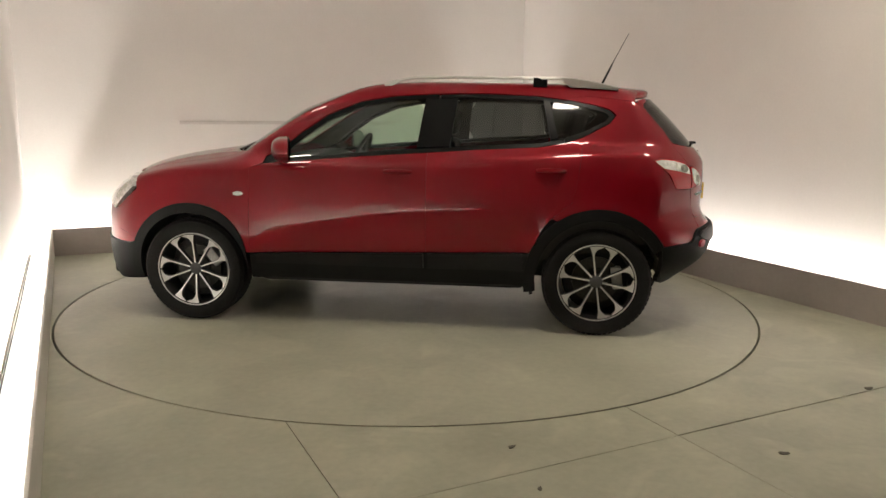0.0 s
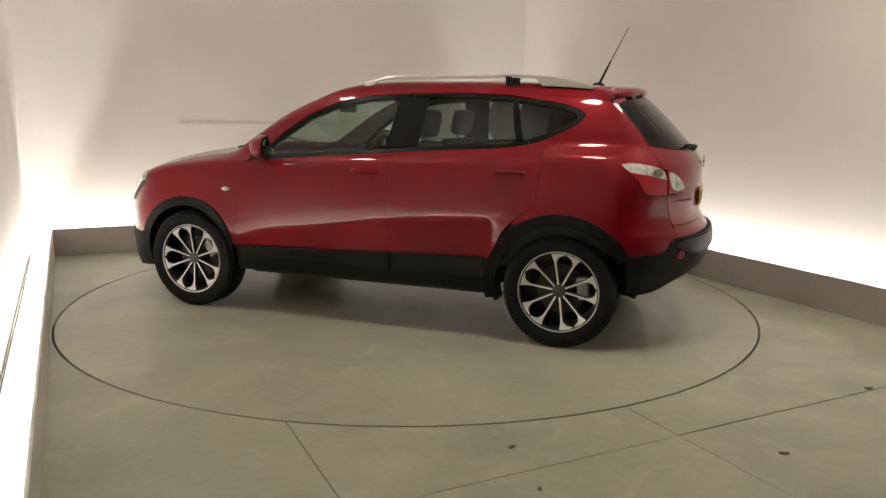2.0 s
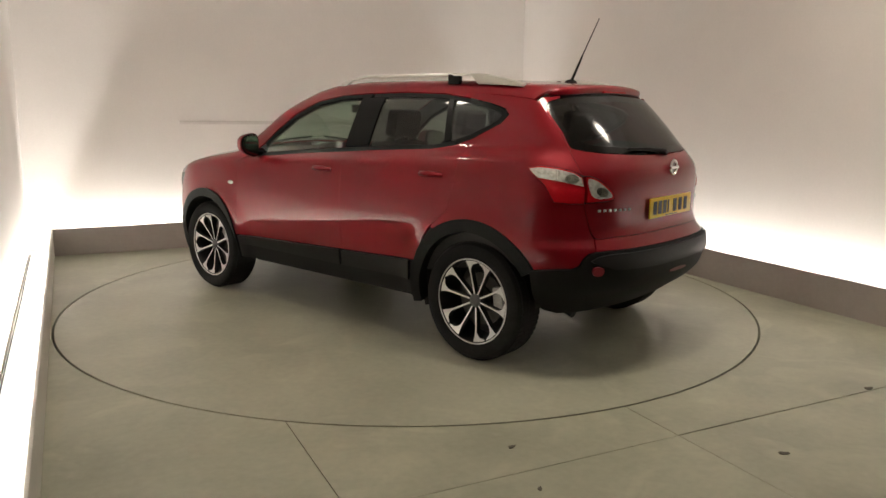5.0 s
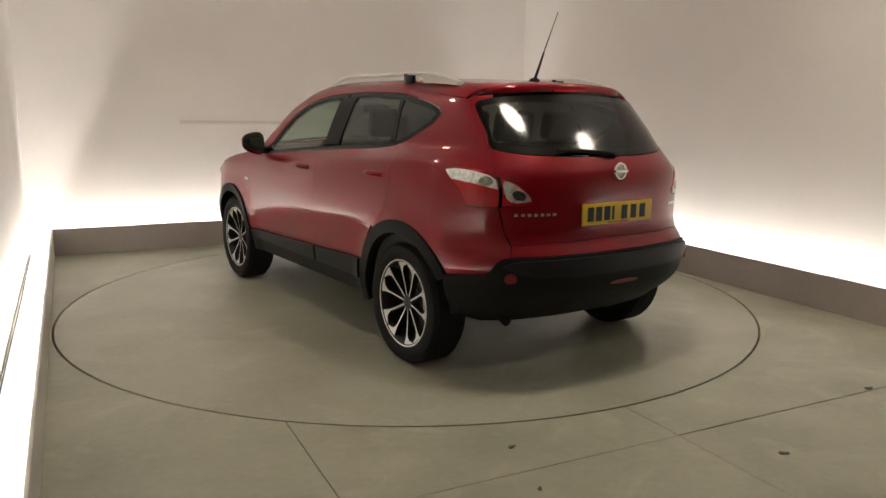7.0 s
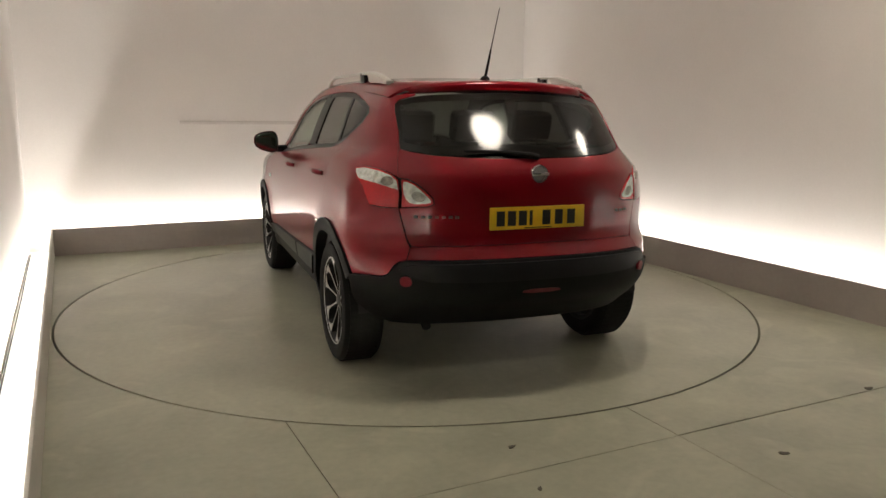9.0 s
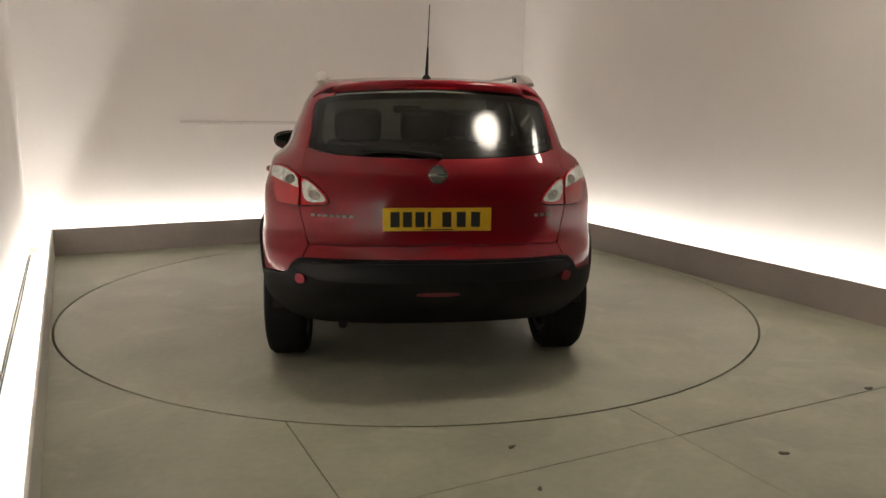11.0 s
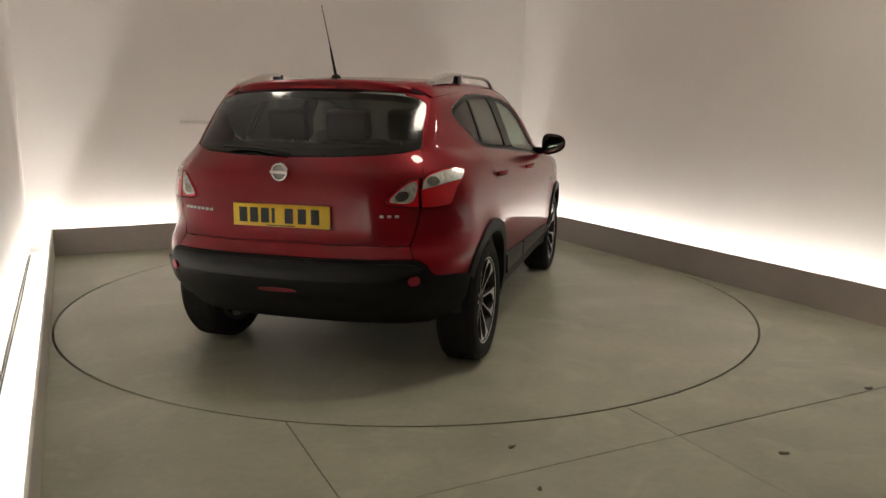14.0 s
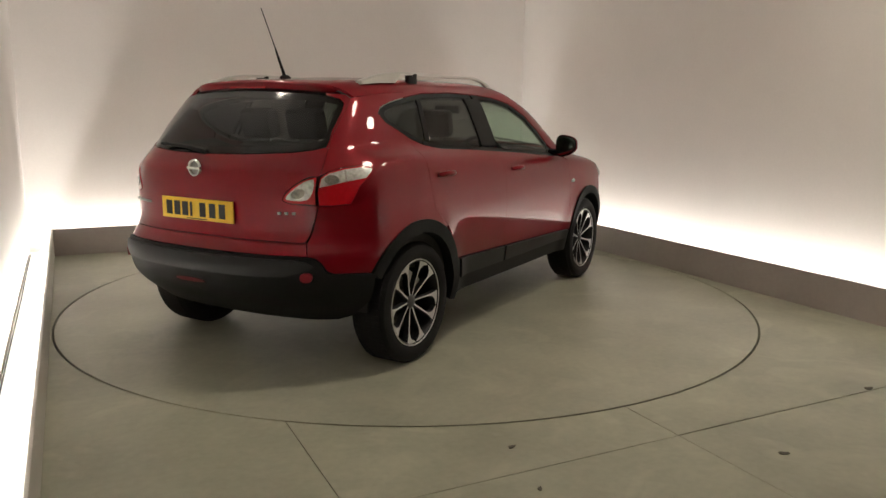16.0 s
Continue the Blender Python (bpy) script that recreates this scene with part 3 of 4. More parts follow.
    base = [(TAIL_MID, .318), (.75, .316), (.5, .308), (.3, .31), (.21, .335), (.165, .37)]
    poly = edge[:-1] + [(2 * TAIL_MID - s, z) for s, z in edge[::-1]] + [(2 * TAIL_MID - s, z) for s, z in base[:0:-1]] + base
    bumper = panel("rear_bumper", patch(poly, tail_wrap, .012, .05), CLAD, body_ob, "matt black plastic rear bumper")
    shape = patch(chaikin([(.440, .552), (.492, .552), (.492, .602), (.440, .602)], 2), tail_wrap, .027, .02)
    pair("reflector", shape, REFLECTOR, bumper, "small red rear reflector")
    c = TAIL_MID
    panel("fog_lamp", patch(chaikin([(c - .11, .507), (c + .11, .507), (c + .095, .529), (c - .095, .529)], 1), tail_wrap, .016, .01), FOG_RED, bumper, "dark red fog lamp")
    shelf_top = [(.432, .632), (.47, .654), (.53, .664), (.75, .669), (c, .670)]
    shelf_low = [(c, .578), (.75, .577), (.56, .580), (.50, .600), (.45, .618)]
    poly = shelf_top[:-1] + [(2 * c - s, z) for s, z in shelf_top[::-1]] + [(2 * c - s, z) for s, z in shelf_low[:0:-1]] + shelf_low
    panel("bumper_shelf", patch(poly, tail_wrap, .024, .024), SHELF_CLAD, bumper, "satin black bumper step")

    # tail lamps: one half on the quarter, one on the gate
    def lamp(name, outline, pieces):
        a = pair(name, patch(outline, tail_wrap, .004, .03), LENS_RED, body_ob, "red and clear tail lamp")
        for nm, out, mat, lab in pieces:
            shape = patch(out, tail_wrap, .0085 if nm != "clear_lens" else .0065, .004, gap=.001)
            panel(nm, shape, mat, a[0], lab)
            panel(nm, mirrored(shape), mat, a[1], lab)
    lamp("tail_lamp", lamp_body, [
        ("clear_lens", [(.098, 1.102), (.16, 1.110), (.27, 1.100), (.36, 1.081), (.400, 1.056), (.412, 1.012), (.36, 1.022), (.28, 1.038), (.20, 1.050), (.156, 1.056), (.12, 1.082)], LENS_CLEAR, "clear white lens"),
        ("reflector_bowl", [(.345 + .040 * math.cos(k * math.pi / 8), 1.052 + .024 * math.sin(k * math.pi / 8)) for k in range(16)], LENS_DARK, "smoky reflector bowl"),
        ("lens_rib", [(.262, 1.045), (.270, 1.043), (.270, 1.097), (.262, 1.099)], CHROME, "")])
    lamp_gate = [(.424, 1.062), (.455, 1.062), (.498, 1.045), (.545, 1.012), (.584, .973), (.588, .948), (.560, .936), (.43, .928), (.432, .99)]
    lamp("gate_lamp", lamp_gate, [
        ("clear_lens", chaikin([(.432, 1.052), (.457, 1.054), (.50, 1.036), (.545, 1.000), (.577, .965), (.572, .950), (.48, .944), (.445, .975)], 1), LENS_CLEAR, "clear white lens"),
        ("reflector_bowl", [(.515 + .034 * math.cos(k * math.pi / 8) + .006 * math.sin(k * math.pi / 8), .982 + .024 * math.sin(k * math.pi / 8) - .010 * math.cos(k * math.pi / 8)) for k in range(16)], LENS_DARK, "smoky reflector bowl")])

    # tailgate below the window, and the window
    half = [(.3615, 1.189), (.3865, 1.13), (.4065, 1.069), (.424, 1.066), (.457, 1.066), (.501, 1.049), (.549, 1.015), (.588, .975), (.593, .946), (.562, .932), (.418, .922),
            (.436, .85), (.459, .777), (.482, .742), (.51, .738), (.60, .744), (TAIL_MID, .750)]
    top_edge = [(TAIL_MID, 1.161), (.872, 1.164), (.612, 1.176), (.47, 1.189), (.372, 1.2025)]
    poly = half[:-1] + [(2 * c - s, z) for s, z in half[::-1]] + [(2 * c - s, z) for s, z in top_edge[:0:-1]] + top_edge
    gate = panel("tailgate", patch(poly, tail_wrap, step=.02), RED, body_ob)
    win = [(TAIL_MID, 1.165), (.872, 1.168), (.612, 1.180), (.47, 1.193), (.373, 1.206)]
    edge_up = [(.353, 1.228), (.316, 1.287), (.239, 1.342), (.151, 1.390), (.092, 1.422), (.10, 1.442)]
    side_up = edge_up + [(.24, 1.455), (.40, 1.462), (.64, 1.468), (.86, 1.480), (TAIL_MID, 1.487)]
    left = win + side_up[:-1]
    loop = left + [(2 * c - s, z) for s, z in ([side_up[-1]] + left[:0:-1])]
    panel("rear_window", patch(loop, tail_wrap, -.003, .006), REARGLASS, gate, "dark tinted rear window")
    n = len(left) + 1
    inner = shrink(loop, .034)[:n]
    inner = [inner[0]] + chaikin(inner, 2, False)[1:-1] + [inner[-1]]
    border = patch(loop[:n] + inner[::-1], tail_wrap, -.007, 0, gap=.001)
    panel("window_border", border, PILLAR, gate, "black printed window border")
    panel("window_border", mirrored(border), PILLAR, gate, "black printed window border")
    # painted pillar strips of the gate beside the window
    strip = [(.3615, 1.191), (.3365, 1.235), (.2915, 1.285), (.2115, 1.34), (.1215, 1.388), (.0415, 1.425), (-.01, 1.449), (0, 1.470), (.35, 1.480), (.35, 1.4635), (.24, 1.459), (.098, 1.4455)]
    strip += [(s - .001, z) for s, z in edge_up[-2::-1]] + [(.371, 1.2065)]
    sp = patch(strip, tail_wrap, step=.018)
    panel("gate_pillar", sp, RED, gate)
    panel("gate_pillar", mirrored(sp), RED, gate)
    # spoiler over the window
    bm = bmesh.new()
    rows = []
    for i in range(25):
        y = -.545 + 1.09 * i / 24
        e = abs(y / .545)
        z_at = lambda x: float(on_skin(girth, top_points([(x, abs(y))]))[0][0][2])
        z0, z1 = z_at(-1.38), z_at(-1.52)
        xe = -1.665 + .06 * e ** 2 + .11 * e ** 8
        zt = z1 - .004 - .010 * e ** 2
        sec = [(-1.38, z0 + .0015), (-1.50, z1 + .004), (xe + .03, zt), (xe + .006, zt - .008), (xe, zt - .02), (xe + .006, zt - .046 + .018 * e ** 8), (xe + .03, zt - .054 + .022 * e ** 8), (-1.40, z0 - .05)]
        rows.append([bm.verts.new((x, y, z)) for x, z in sec])
    for p, q in zip(rows, rows[1:]):
        for k in range(8):
            bm.faces.new((p[k], p[(k + 1) % 8], q[(k + 1) % 8], q[k]))
    bm.faces.new(rows[0])
    bm.faces.new(rows[-1][::-1])
    sp = part("spoiler", bm, RED, body_ob, sharp=50)
    bm = bmesh.new()
    add_box(bm, -1.668, -1.65, -.13, .13, 1.500, 1.512, None, .002)
    part("brake_light", bm, LENS_RED, sp, "slim red high brake light")

    # roof with pillars, windscreen, bonnet
    scr_side = [(.99, .705), (.80, .70), (.60, .68), (.42, .645), (.27, .60)]
    scr_top = [(.22, .52), (.205, .35), (.20, 0)]
    scr_low = [(1.16, 0), (1.14, .3), (1.08, .55)]
    chain = fl(DLO_TOP[1:10] + ROOF_EDGE) + top_points([(-1.545, .53), (-1.57, .40), (-1.59, .2), (-1.595, 0)])
    scr_edge = top_points(scr_side + scr_top)
    mid = GIRTH * math.pi
    flip = lambda pts: [(x, mid - b) for x, b in pts]
    left = [scr_edge[0]] + fl([(.84, 1.085)]) + chain
    loop = left + flip(left[:-1])[::-1] + flip(scr_edge[1:-1]) + scr_edge[:0:-1]
    panel("roof", patch(loop, girth, 0, .014), RED, body_ob)
    panel("headliner", patch(loop, girth, -.024, 0, .05, .002), LINING, body_ob, "pale cloth headliner and pillar trim")
    glass = top_points(scr_low + scr_side + scr_top)
    loop = glass + flip(glass[1:-1])[::-1]
    panel("windscreen", patch(loop, girth, -.003, .006), WINDSCREEN, body_ob, "clear windscreen")
    lip = top_points([(1.165, 0), (1.145, .3), (1.09, .55), (1.0, .705)])
    bon = lip + top_points([(.95, .720), (1.2, .710), (1.45, .690), (1.62, .660), (1.72, .625), (1.83, .52), (1.91, .35), (1.95, .15), (1.955, 0)])
    loop = bon + flip(bon[1:-1])[::-1]
    panel("bonnet", patch(loop, girth), RED, body_ob)
    for y0, y1, x0 in ((.62, .02, 1.06), (-.1, -.6, 1.10)):
        bm = bmesh.new()
        p0 = on_skin(girth, top_points([(x0, abs(y0))]))[0][0]
        p1 = on_skin(girth, top_points([(x0 + .05, abs(y1))]))[0][0]
        tube(bm, [(p0[0], y0, p0[2] + .012), ((p0[0] + p1[0]) / 2, (y0 + y1) / 2, (p0[2] + p1[2]) / 2 + .014), (p1[0], y1, p1[2] + .012)], .008, 6)
        part("wiper", bm, GLOSS_BLACK, body_ob, "black windscreen wiper")

    # nose: bumper skin, lamps, grille
    nm = NOSE_MID
    up = [(.218, .561), (.34, .598), (.352, .712), (.42, .745), (.60, .76), (.72, .765), (.85, .77), (nm, .77)]
    dn = [(nm, .520), (.8, .520), (.55, .516), (.35, .508), (.178, .508), (.184, .534)]
    loop = up[:-1] + [(2 * nm - s, z) for s, z in up[::-1]] + [(2 * nm - s, z) for s, z in dn[:0:-1]] + dn
    nose = panel("front_bumper", patch(loop, nose_wrap), RED, body_ob)
    dn2 = [(nm, .22), (.7, .22), (.4, .235), (.17, .26)]
    up2 = [(.17, .525), (.22, .505), (.35, .505), (.55, .513), (.8, .517), (nm, .517)]
    loop = up2[:-1] + [(2 * nm - s, z) for s, z in up2[::-1]] + [(2 * nm - s, z) for s, z in dn2[:0:-1]] + dn2
    panel("front_skirt", patch(loop, nose_wrap, .008, .05), CLAD, body_ob, "matt black plastic front skirt")
    hl = [(.185, .880), (.28, .795), (.36, .722), (.42, .750), (.56, .765), (.68, .80), (.66, .885), (.52, .930), (.36, .955), (.25, .942)]
    pair("headlamp", patch(hl, nose_wrap, .016, .04), LENS_CLEAR, body_ob, "clear headlamp")
    gr = [(.70, .775), (nm, .775), (nm, .86), (.70, .85)]
    loop = gr[:1] + [(2 * nm - .70, .775), (2 * nm - .70, .85)] + [(nm, .86), (.70, .85)]
    panel("grille", patch(loop, nose_wrap, -.004, .03), GLOSS_BLACK, body_ob, "black grille")

    # cladding round the wheels
    for ax, r, a0, a1 in ((AXLE, ARCH_F, 190, -6), (-AXLE, ARCH_R, 151, -10)):
        n = 36
        outer = front_arch(a0, a1, n) if ax > 0 else ring(ax, ARCH_Z, r, a0, a1, n)
        inner = ring(ax, ARCH_Z, ARCH_IN if ax < 0 else ARCH_IN - .012, a1, a0, n)
        lim = [(x, max(z, .20)) for x, z in outer + inner]
        pair("wheel_arch", patch(fl(lim), girth, .012, .07, .04, 0), CLAD, body_ob, "matt black plastic wheel-arch cladding")
        for s in (1, -1):
            bm = bmesh.new()
            rings = []
            for x, z in ring(ax, ARCH_Z, ARCH_IN + .012, 178, 2, 24):
                rings.append([bm.verts.new((x, s * y, z)) for y in (.835, .50)])
            for p, q in zip(rings, rings[1:]):
                bm.faces.new((p[0], p[1], q[1], q[0]))
            bm.faces.new([r_[1] for r_ in rings])
            part("arch_liner", bm, TRIM, body_ob)
    # underside
    bm = bmesh.new()
    add_box(bm, -1.70, 1.95, -.42, .42, .27, .42, None, .03)
    add_box(bm, -.86, .88, -.78, .78, .262, .34, None, .03)
    add_box(bm, 1.70, 2.02, -.62, .62, .24, .45, None, .03)
    part("underbody", bm, TRIM, body_ob, "dark underbody")
    bm = bmesh.new()
    tube(bm, [(-1.25, .40, .30), (-1.55, .45, .29), (-1.68, .465, .282), (-1.73, .47, .266)], .025, 12)
    part("exhaust", bm, TRIM, body_ob, "sooty exhaust pipe")
    for s in (1, -1):
        bm = bmesh.new()
        add_box(bm, -.80, -.66, s * .735 - .012, s * .735 + .012, .258, .304, None, .008)
        part("jacking_point", bm, TRIM, body_ob)
        bm = bmesh.new()
        add_box(bm, -.011, .011, -.075, .075, -.065, .035, pose(-.895, s * .735, .298, 0, 14, 0), .006)
        part("mud_flap", bm, TRIM, body_ob, "small black stone guard before the wheel")
    # side windows and black pillars
    f_top = [(.76, 1.085), (.70, 1.15), (.585, 1.235), (.42, 1.343), (.21, 1.428), (0, 1.465), (-.205, 1.477)]
    f_low = [(-.165, 1.150), (.2, 1.122), (.60, 1.087), (.72, 1.072)]
    pair("front_window", patch(fl(chaikin(f_top + f_low, 1)), girth, -.008, .004, gap=0), GLASS, body_ob, "clear front door window")
    r_top = [(-.405, 1.480), (-.58, 1.484), (-.90, 1.473), (-.955, 1.467)]
    r_low = [(-1.01, 1.215), (-.92, 1.194), (-.57, 1.175), (-.365, 1.163)]
    pair("rear_door_window", patch(fl(chaikin(r_top + r_low, 1)), girth, -.008, .004, gap=0), PRIVACY, body_ob, "dark tinted rear door window")
    q_out = [(-.99, 1.461), (-1.11, 1.445), (-1.27, 1.417), (-1.36, 1.392), (-1.375, 1.37), (-1.345, 1.332), (-1.22, 1.268), (-1.09, 1.225), (-1.045, 1.215)]
    pair("quarter_window", patch(fl(chaikin(q_out, 1)), girth, -.006, .004, gap=0), QUARTER, body_ob, "dark tinted rear quarter window")
    # black frames: top run, bottom run, pillars
    def frame_strip(name, outer, inner, lift=-.004):
        pair(name, patch(fl(outer + inner[::-1]), girth, lift, .02, gap=.001), PILLAR, body_ob, "satin black window surround")
    frame_strip("window_surround", DLO_TOP[1:7] + [(-.29, 1.497)], [(.685, 1.135), (.575, 1.225), (.415, 1.335), (.205, 1.42), (0, 1.458), (-.215, 1.470), (-.27, 1.470)])
    frame_strip("window_surround", [(-.30, 1.497), (-.58, 1.502), (-.90, 1.491), (-1.10, 1.465), (-1.27, 1.436), (-1.365, 1.407), (-1.40, 1.375), (-1.365, 1.328), (-1.225, 1.253), (-1.09, 1.206)],
                [(-.30, 1.474), (-.58, 1.478), (-.90, 1.467), (-1.11, 1.440), (-1.26, 1.412), (-1.34, 1.388), (-1.358, 1.37), (-1.335, 1.338), (-1.21, 1.276), (-1.085, 1.232)])
    frame_strip("window_seal", [(-1.085, 1.204), (-.92, 1.174), (-.57, 1.155), (-.25, 1.134), (.2, 1.102), (.60, 1.068), (.80, 1.047)],
                [(-1.08, 1.226), (-.92, 1.199), (-.57, 1.180), (-.25, 1.159), (.2, 1.127), (.60, 1.092), (.76, 1.072)])
    pair("door_pillar", patch(fl([(-.16, 1.165), (-.205, 1.468), (-.41, 1.472), (-.37, 1.172)]), girth, -.002, .02, gap=0), PILLAR, body_ob, "satin black pillar between the doors")
    pair("door_pillar", patch(fl([(-1.003, 1.222), (-.952, 1.462), (-.993, 1.455), (-1.05, 1.23)]), girth, -.002, .02, gap=0), PILLAR, body_ob, "satin black pillar between the doors")
    pair("mirror_flag", patch(fl([(.89, 1.024), (.87, 1.088), (.70, 1.148), (.68, 1.085), (.76, 1.05)]), girth, -.006, .02, gap=0), GLOSS_BLACK, body_ob, "black plastic mirror mount")

    # door mirrors
    for s in (1, -1):
        bm = bmesh.new()
        bmesh.ops.create_uvsphere(bm, u_segments=28, v_segments=16, radius=1)
        for v in bm.verts:
            x, y, z = v.co
            x = math.copysign(abs(x) ** .8, x)
            sq = lambda q: math.copysign(abs(q) ** .7, q)
            z2, y2 = sq(z), sq(y)
            back = max(min(x, 1), -.02)
            v.co = Vector((.625 + .112 * back - .032 * y2, s * (.968 + .097 * y2 - .02 * back), 1.142 + (.078 - .020 * y2) * z2 + .008 * y2))
        shell = part("door_mirror", bm, RED, body_ob, "red door mirror with black back")
        bm = bmesh.new()
        bmesh.ops.create_uvsphere(bm, u_segments=28, v_segments=12, radius=1)
        for v in bm.verts:
            x, y, z = v.co
            sq = lambda q: math.copysign(abs(q) ** .7, q)
            v.co = Vector((.615 + .009 * x - .032 * sq(y), s * (.968 + .095 * sq(y)), 1.142 + (.076 - .020 * sq(y)) * sq(z) + .008 * sq(y)))
        part("mirror_bezel", bm, GLOSS_BLACK, shell, "black mirror bezel")
        bm = bmesh.new()
        bmesh.ops.create_uvsphere(bm, u_segments=28, v_segments=12, radius=1)
        for v in bm.verts:
            x, y, z = v.co
            sq = lambda q: math.copysign(abs(q) ** .7, q)
            v.co = Vector((.605 + .003 * x - .027 * sq(y), s * (.968 + .083 * sq(y)), 1.142 + (.064 - .018 * sq(y)) * sq(z) + .008 * sq(y)))
        part("mirror_glass", bm, MIRROR, shell, "mirror glass coloured dark for the dim surroundings it mirrors")
        bm = bmesh.new()
        tube(bm, [(.71, s * .80, 1.085), (.70, s * .88, 1.085), (.68, s * .945, 1.095)], [.03, .026, .03], 10)
        part("mirror_arm", bm, GLOSS_BLACK, shell)

    # roof rails, aerial
    def rail_at(i):
        x = .08 - 1.50 * i / 30
        e = min(1.0, i / 6.0, (30 - i) / 8.0)
        y = .592 - .02 * ((x + .6) / .9) ** 2
        zt = float(on_skin(girth, top_points([(x, y)]))[0][0][2])
        return x, y, zt, zt + .008 + .044 * math.sin(e * math.pi / 2)
    for s in (1, -1):
        bm = bmesh.new()
        loops = []
        for i in range(31):
            x, y, zt, zc = rail_at(i)
            foot = max(0, (i - 19) / 11) ** .8                  # flattens into a blade towards the rear
            wide, tall = .010 + .027 * foot * (1 - .55 * max(0, (i - 25) / 5)), .0095 - .001 * foot
            low = min(zc - tall, zt - .004) if i > 23 or i < 2 else zc - tall
            sec = [(-.6, zc + tall), (.6, zc + tall), (1, zc + .3 * tall), (1, low + .2 * tall), (.7, low), (-.7, low), (-1, low + .2 * tall), (-1, zc + .3 * tall)]
            loops.append([bm.verts.new((x, s * (y + wide * a), b)) for a, b in sec])
        for p, q in zip(loops, loops[1:]):
            for k in range(8):
                bm.faces.new((p[k], p[(k + 1) % 8], q[(k + 1) % 8], q[k]))
        bm.faces.new(loops[0])
        bm.faces.new(loops[-1][::-1])
        rail = part("roof_rail", bm, RAIL, body_ob, "satin silver roof rail", sharp=50)
        x = -.93
        y = .592 - .02 * ((x + .6) / .9) ** 2
        zt = float(on_skin(girth, top_points([(x, y)]))[0][0][2])
        bm = bmesh.new()
        add_box(bm, x - .045, x + .045, s * y - .0145, s * y + .0145, zt - .004, zt + .056, None, .006)
        part("rail_foot", bm, GLOSS_BLACK, rail, "black rail foot")
    bm = bmesh.new()
    bx, bz = -1.36, 1.562
    bmesh.ops.create_uvsphere(bm, u_segments=16, v_segments=10, radius=1)
    bmesh.ops.transform(bm, matrix=Matrix.Translation((bx, 0, bz)) @ Matrix.Diagonal((.045, .025, .026, 1)), verts=bm.verts[:])
    aerial = part("aerial", bm, CLAD, body_ob, "black aerial foot")
    bm = bmesh.new()
    tube(bm, [(bx - .005, 0, bz + .015), (bx - .05, 0, bz + .11), (bx - .075, 0, bz + .165)], [.009, .007, .005], 8)
    part("aerial_spring", bm, CLAD, aerial)
    bm = bmesh.new()
    tube(bm, [(bx - .07, 0, bz + .155), (bx - .180, 0, bz + .375)], [.0032, .0022], 6)
    part("aerial_mast", bm, GLOSS_BLACK, aerial, "thin dark aerial mast")

    # wheels
    w = wheel()
    w.parent = body_ob
    w.matrix_basis = pose(AXLE, HUB_Y - .098, HUB_Z, 0, 2, 0)
    for x, s, spin in ((-AXLE, 1, -28), (AXLE, -1, 3), (-AXLE, -1, 20)):
        copy_thing(w, pose(x, s * (HUB_Y - .098), HUB_Z, 0, spin, 0 if s > 0 else 180))

    # plate, badge, lettering, wiper on the gate
    gx = lambda y, z: float(on_skin(tail_wrap, [(TAIL_MID - y, z)])[0][0][0])
    bm = bmesh.new()
    x0 = gx(0, .875) - .002
    add_box(bm, x0 - .006, x0 + .003, -.262, .262, .819, .931, None, .004)
    pl = part("number_plate", bm, YELLOW, gate, "yellow rear number plate")
    for y in (.205, .145, .085, .04, -.045, -.115, -.185):
        bm = bmesh.new()
        h = .008 if y == .04 else .022
        add_box(bm, x0 - .0075, x0 - .0055, y - h, y + h, .838, .912)
        part("plate_bar", bm, INK, pl)
    bm = bmesh.new()
    add_box(bm, x0 - .0075, x0 - .0055, -.075, .075, .8235, .8285)
    part("plate_line", bm, INK, pl)
    bm = bmesh.new()
    x0 = gx(0, 1.09) - .012
    lathe(bm, [(.031, .0), (.036, -.008), (.043, -.008), (.046, 0)], 40, pose(x0, 0, 1.09, 0, 0, -90))
    badge = part("badge", bm, CHROME, gate, "round chrome ring badge with a bar")
    bm = bmesh.new()
    add_box(bm, x0 - .014, x0 + .004, -.047, .047, 1.083, 1.097, None, .003)
    part("badge_bar", bm, CHROME, badge)
    bm = bmesh.new()
    lathe(bm, [(.001, .004), (.033, .004)], 32, pose(x0, 0, 1.09, 0, 0, -90))
    part("badge_field", bm, LETTER, badge)
    for y0, n, dy in ((.60, 7, .031), (-.50, 3, .034)):
        for k in range(n):
            y = y0 - k * dy
            bm = bmesh.new()
            x = gx(y, .885)
            add_box(bm, x - .005, x + .004, y - .0095, y + .0095, .878, .891, None, .002)
            part("badge_letter", bm, LETTER, gate, "small chrome letter bar")
    bm = bmesh.new()
    x0, x1 = gx(0, 1.175), gx(.27, 1.2)
    tube(bm, [(x0 - .010, -.02, 1.168), (x0 - .022, .02, 1.180), (x1 - .024, .17, 1.194), (x1 - .014, .36, 1.200)], [.016, .013, .010, .008], 8)
    part("rear_wiper", bm, CLAD, gate, "black rear wiper")

    # side repeaters on the wings
    bm = bmesh.new()
    y = float(on_skin(girth, fl([(.985, .853)]))[0][0][1])
    bmesh.ops.create_uvsphere(bm, u_segments=16, v_segments=8, radius=1)
    bmesh.ops.transform(bm, matrix=Matrix.Translation((.985, y + .001, .853)) @ Matrix.Diagonal((.034, .010, .015, 1)), verts=bm.verts[:])
    me = part("side_repeater", bm, LENS_CLEAR, body_ob, "small clear side repeater")
    bm = bmesh.new()
    bmesh.ops.create_uvsphere(bm, u_segments=16, v_segments=8, radius=1)
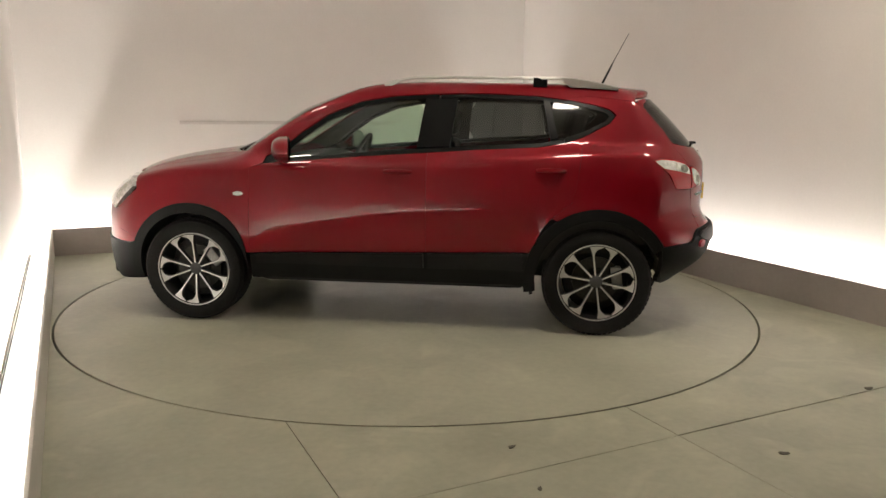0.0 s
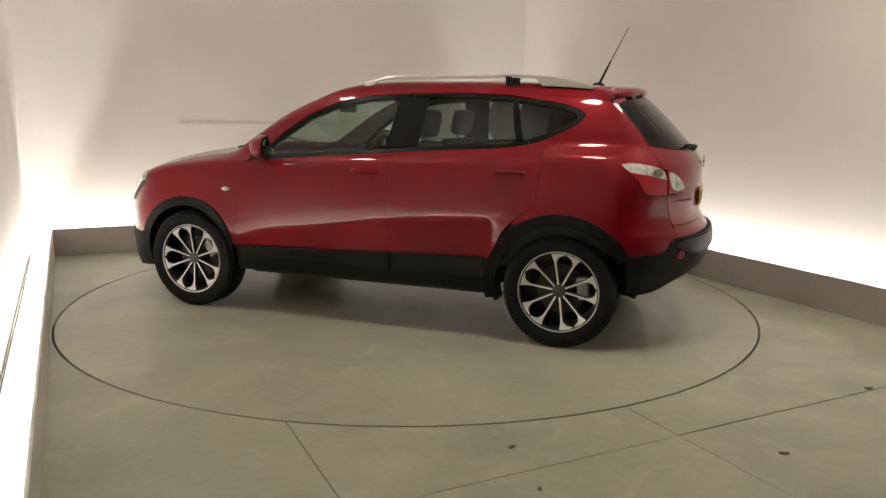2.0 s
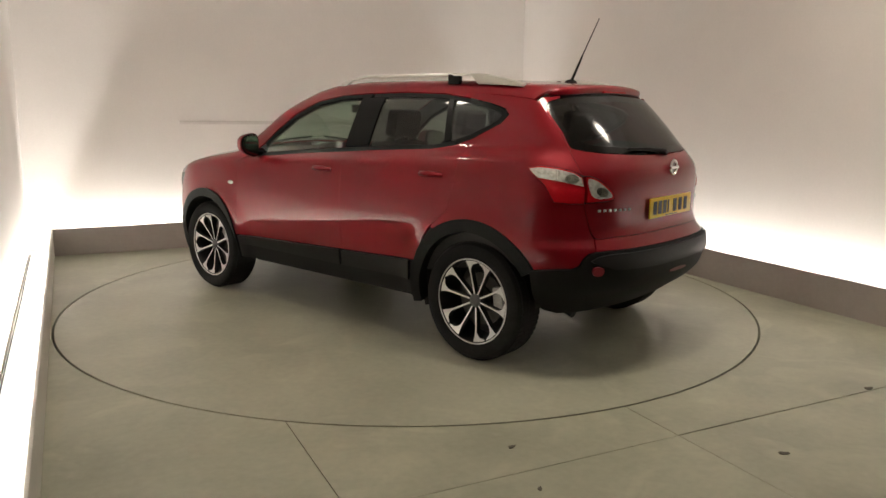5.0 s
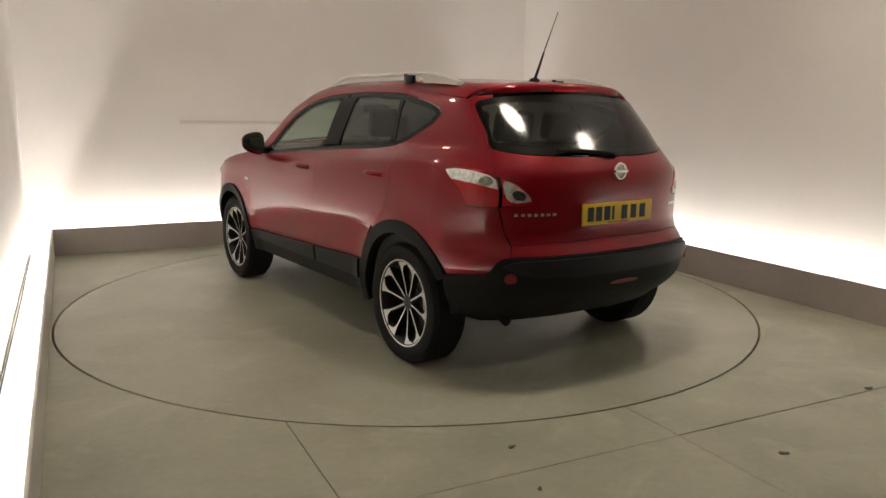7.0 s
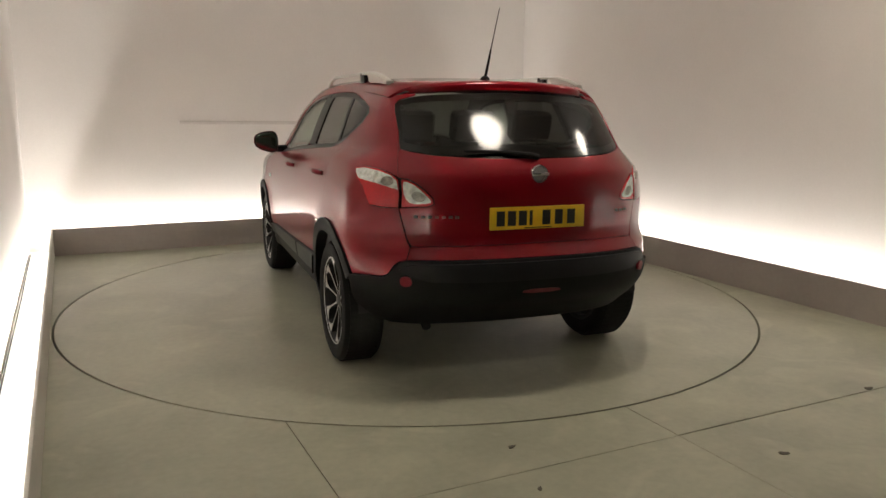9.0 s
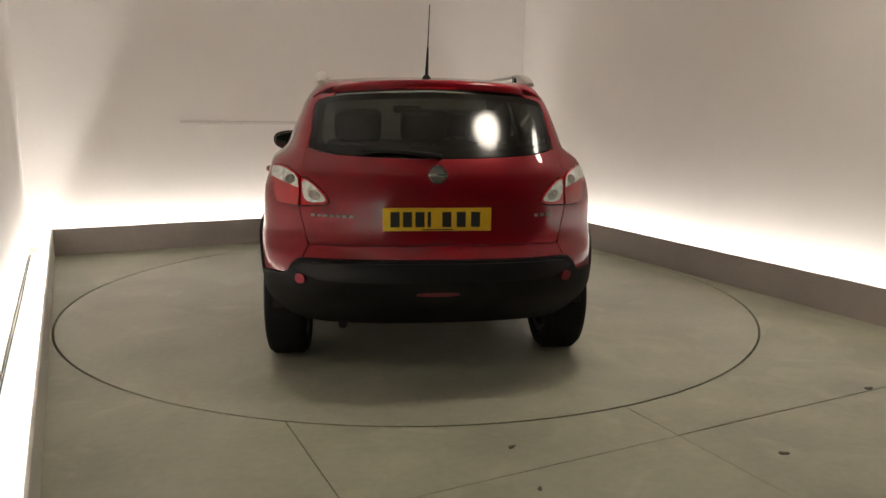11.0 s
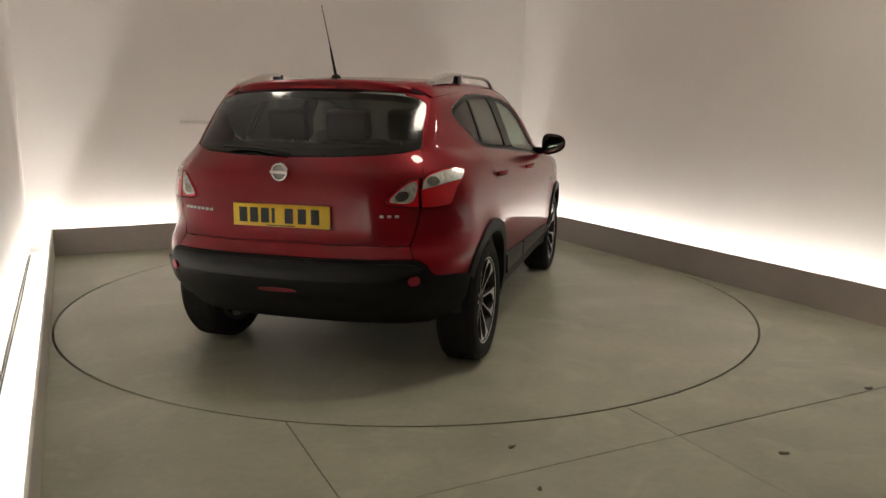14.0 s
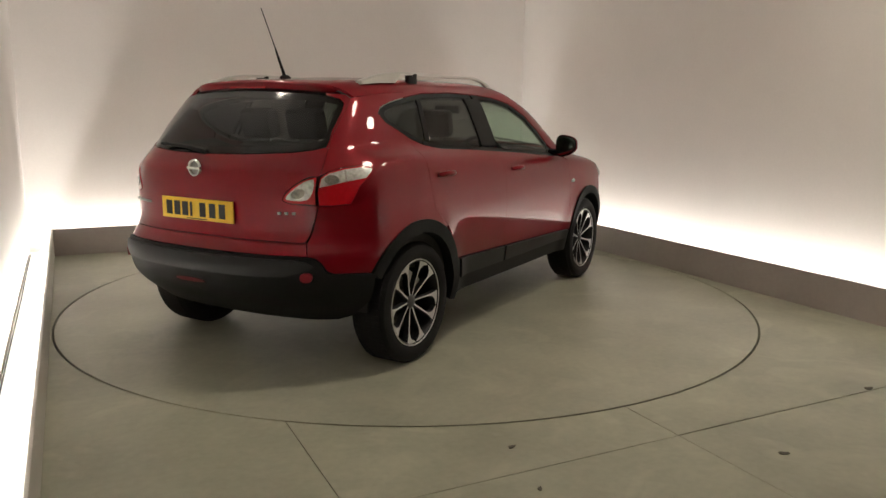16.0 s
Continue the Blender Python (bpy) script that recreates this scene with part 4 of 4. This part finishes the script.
    bmesh.ops.transform(bm, matrix=Matrix.Translation((.985, -y - .001, .853)) @ Matrix.Diagonal((.034, .010, .015, 1)), verts=bm.verts[:])
    part("side_repeater", bm, LENS_CLEAR, body_ob, "small clear side repeater")
    cabin(body_ob)
    return body_ob


def cabin(car_ob):
    """Seats, dashboard, wheel and linings seen through the glass."""
    def cushion(bm, x0, x1, y0, y1, z0, z1, m=None, r=.05):
        add_box(bm, x0, x1, y0, y1, z0, z1, m, r, 3)

    def seat_at(x, y, w, name):
        st = new(name)
        st.parent = car_ob
        bm = bmesh.new()
        cushion(bm, x - .25, x + .25, y - w / 2, y + w / 2, .50, .66)
        part("seat_base", bm, CLOTH, st)
        bm = bmesh.new()
        cushion(bm, -.07, .07, -w / 2, w / 2, 0, .60, pose(x - .22, y, .60, 0, -16, 0), .05)
        part("backrest", bm, CLOTH, st, "dark cloth backrest")
        bm = bmesh.new()
        cushion(bm, -.05, .05, -.135, .135, .05, .235, pose(x - .375, y, 1.165, 0, -12, 0), .045)
        head = part("headrest", bm, CLOTH, st, "dark cloth headrest")
        bm = bmesh.new()
        for dy in (-.06, .06):
            tube(bm, [(x - .37, y + dy, 1.13), (x - .395, y + dy, 1.26)], .007, 6)
        part("headrest_post", bm, CHROME, head)

    for y in (.36, -.36):
        seat_at(.12, y, .50, "front_seat")
    for y in (.38, 0, -.38):
        seat_at(-.78, y, .42, "rear_seat")
    # dashboard
    bm = bmesh.new()
    prof = [(.98, .70), (.98, 1.02), (.90, 1.065), (.72, 1.07), (.60, 1.045), (.56, .98), (.60, .85), (.62, .70)]
    a = [bm.verts.new((x, -.70, z)) for x, z in prof]
    b = [bm.verts.new((x, .70, z)) for x, z in prof]
    bm.faces.new(a)
    bm.faces.new(b[::-1])
    for i in range(len(prof)):
        j = (i + 1) % len(prof)
        bm.faces.new((a[i], b[i], b[j], a[j]))
    part("dashboard", bm, TRIM, car_ob, "dark grey dashboard")
    bm = bmesh.new()
    m = pose(.46, -.36, 1.03, 0, 65, 0)
    rings = []
    for k in range(32):
        a = 2 * math.pi * k / 32
        c = Vector((.185 * math.cos(a), .185 * math.sin(a), 0))
        o = c.normalized()
        rings.append([bm.verts.new(m @ (c + .016 * (o * math.cos(t) + Vector((0, 0, 1)) * math.sin(t)))) for t in [i * math.pi / 4 for i in range(8)]])
    for k in range(32):
        p, q = rings[k], rings[(k + 1) % 32]
        for i in range(8):
            bm.faces.new((p[i], p[(i + 1) % 8], q[(i + 1) % 8], q[i]))
    sw = part("steering_wheel", bm, TRIM, car_ob, "black steering wheel")
    bm = bmesh.new()
    for a in (0, 180, 270):
        tube(bm, [m @ Vector((0, 0, -.02)), m @ Vector((.18 * math.sin(radians(a + 90)), .18 * math.cos(radians(a + 90)), 0))], .016, 6)
    cushion(bm, -.065, .065, -.065, .065, -.03, .01, m, .015)
    part("wheel_hub", bm, TRIM, sw)
    # linings: door cards, quarter trims, headliner, floor, boot
    fl = side_points
    for out in ([(.90, .45), (-.92, .45), (-.92, 1.165), (-.57, 1.146), (.2, 1.095), (.80, 1.04)],
                [(-.925, .45), (-1.70, .60), (-1.80, 1.05), (-1.68, 1.20), (-1.23, 1.235), (-1.09, 1.19), (-.925, 1.165)]):
        shape = patch(fl(out), girth, -.05, 0, .08, .004)
        pair("door_lining", shape, TRIM, car_ob, "dark door lining")
    bm = bmesh.new()
    add_box(bm, -1.70, .95, -.62, .62, .40, .46)
    add_box(bm, -1.78, -1.12, -.62, .62, .99, 1.01, None, .004)
    part("cabin_floor", bm, TRIM, car_ob)
    bm = bmesh.new()
    cushion(bm, .49, .52, -.11, .11, 1.37, 1.43, None, .012)
    part("cabin_mirror", bm, TRIM, car_ob, "black cabin mirror")


CAR = car()


def motions():
    """The turntable carries the car round, clockwise seen from above, at about seven degrees a second."""
    rows_disc, rows_car = [], []
    for i in range(17):
        angle = 171.33 - 6.854 * i - .0177 * i * i
        m = pose(0, 0, 0, 0, 0, angle)
        rows_disc.append((i, m))
        rows_car.append((i, m @ pose(.0165, .016, 0)))
    walk(TURNTABLE, rows_disc)
    walk(CAR, rows_car)


motions()
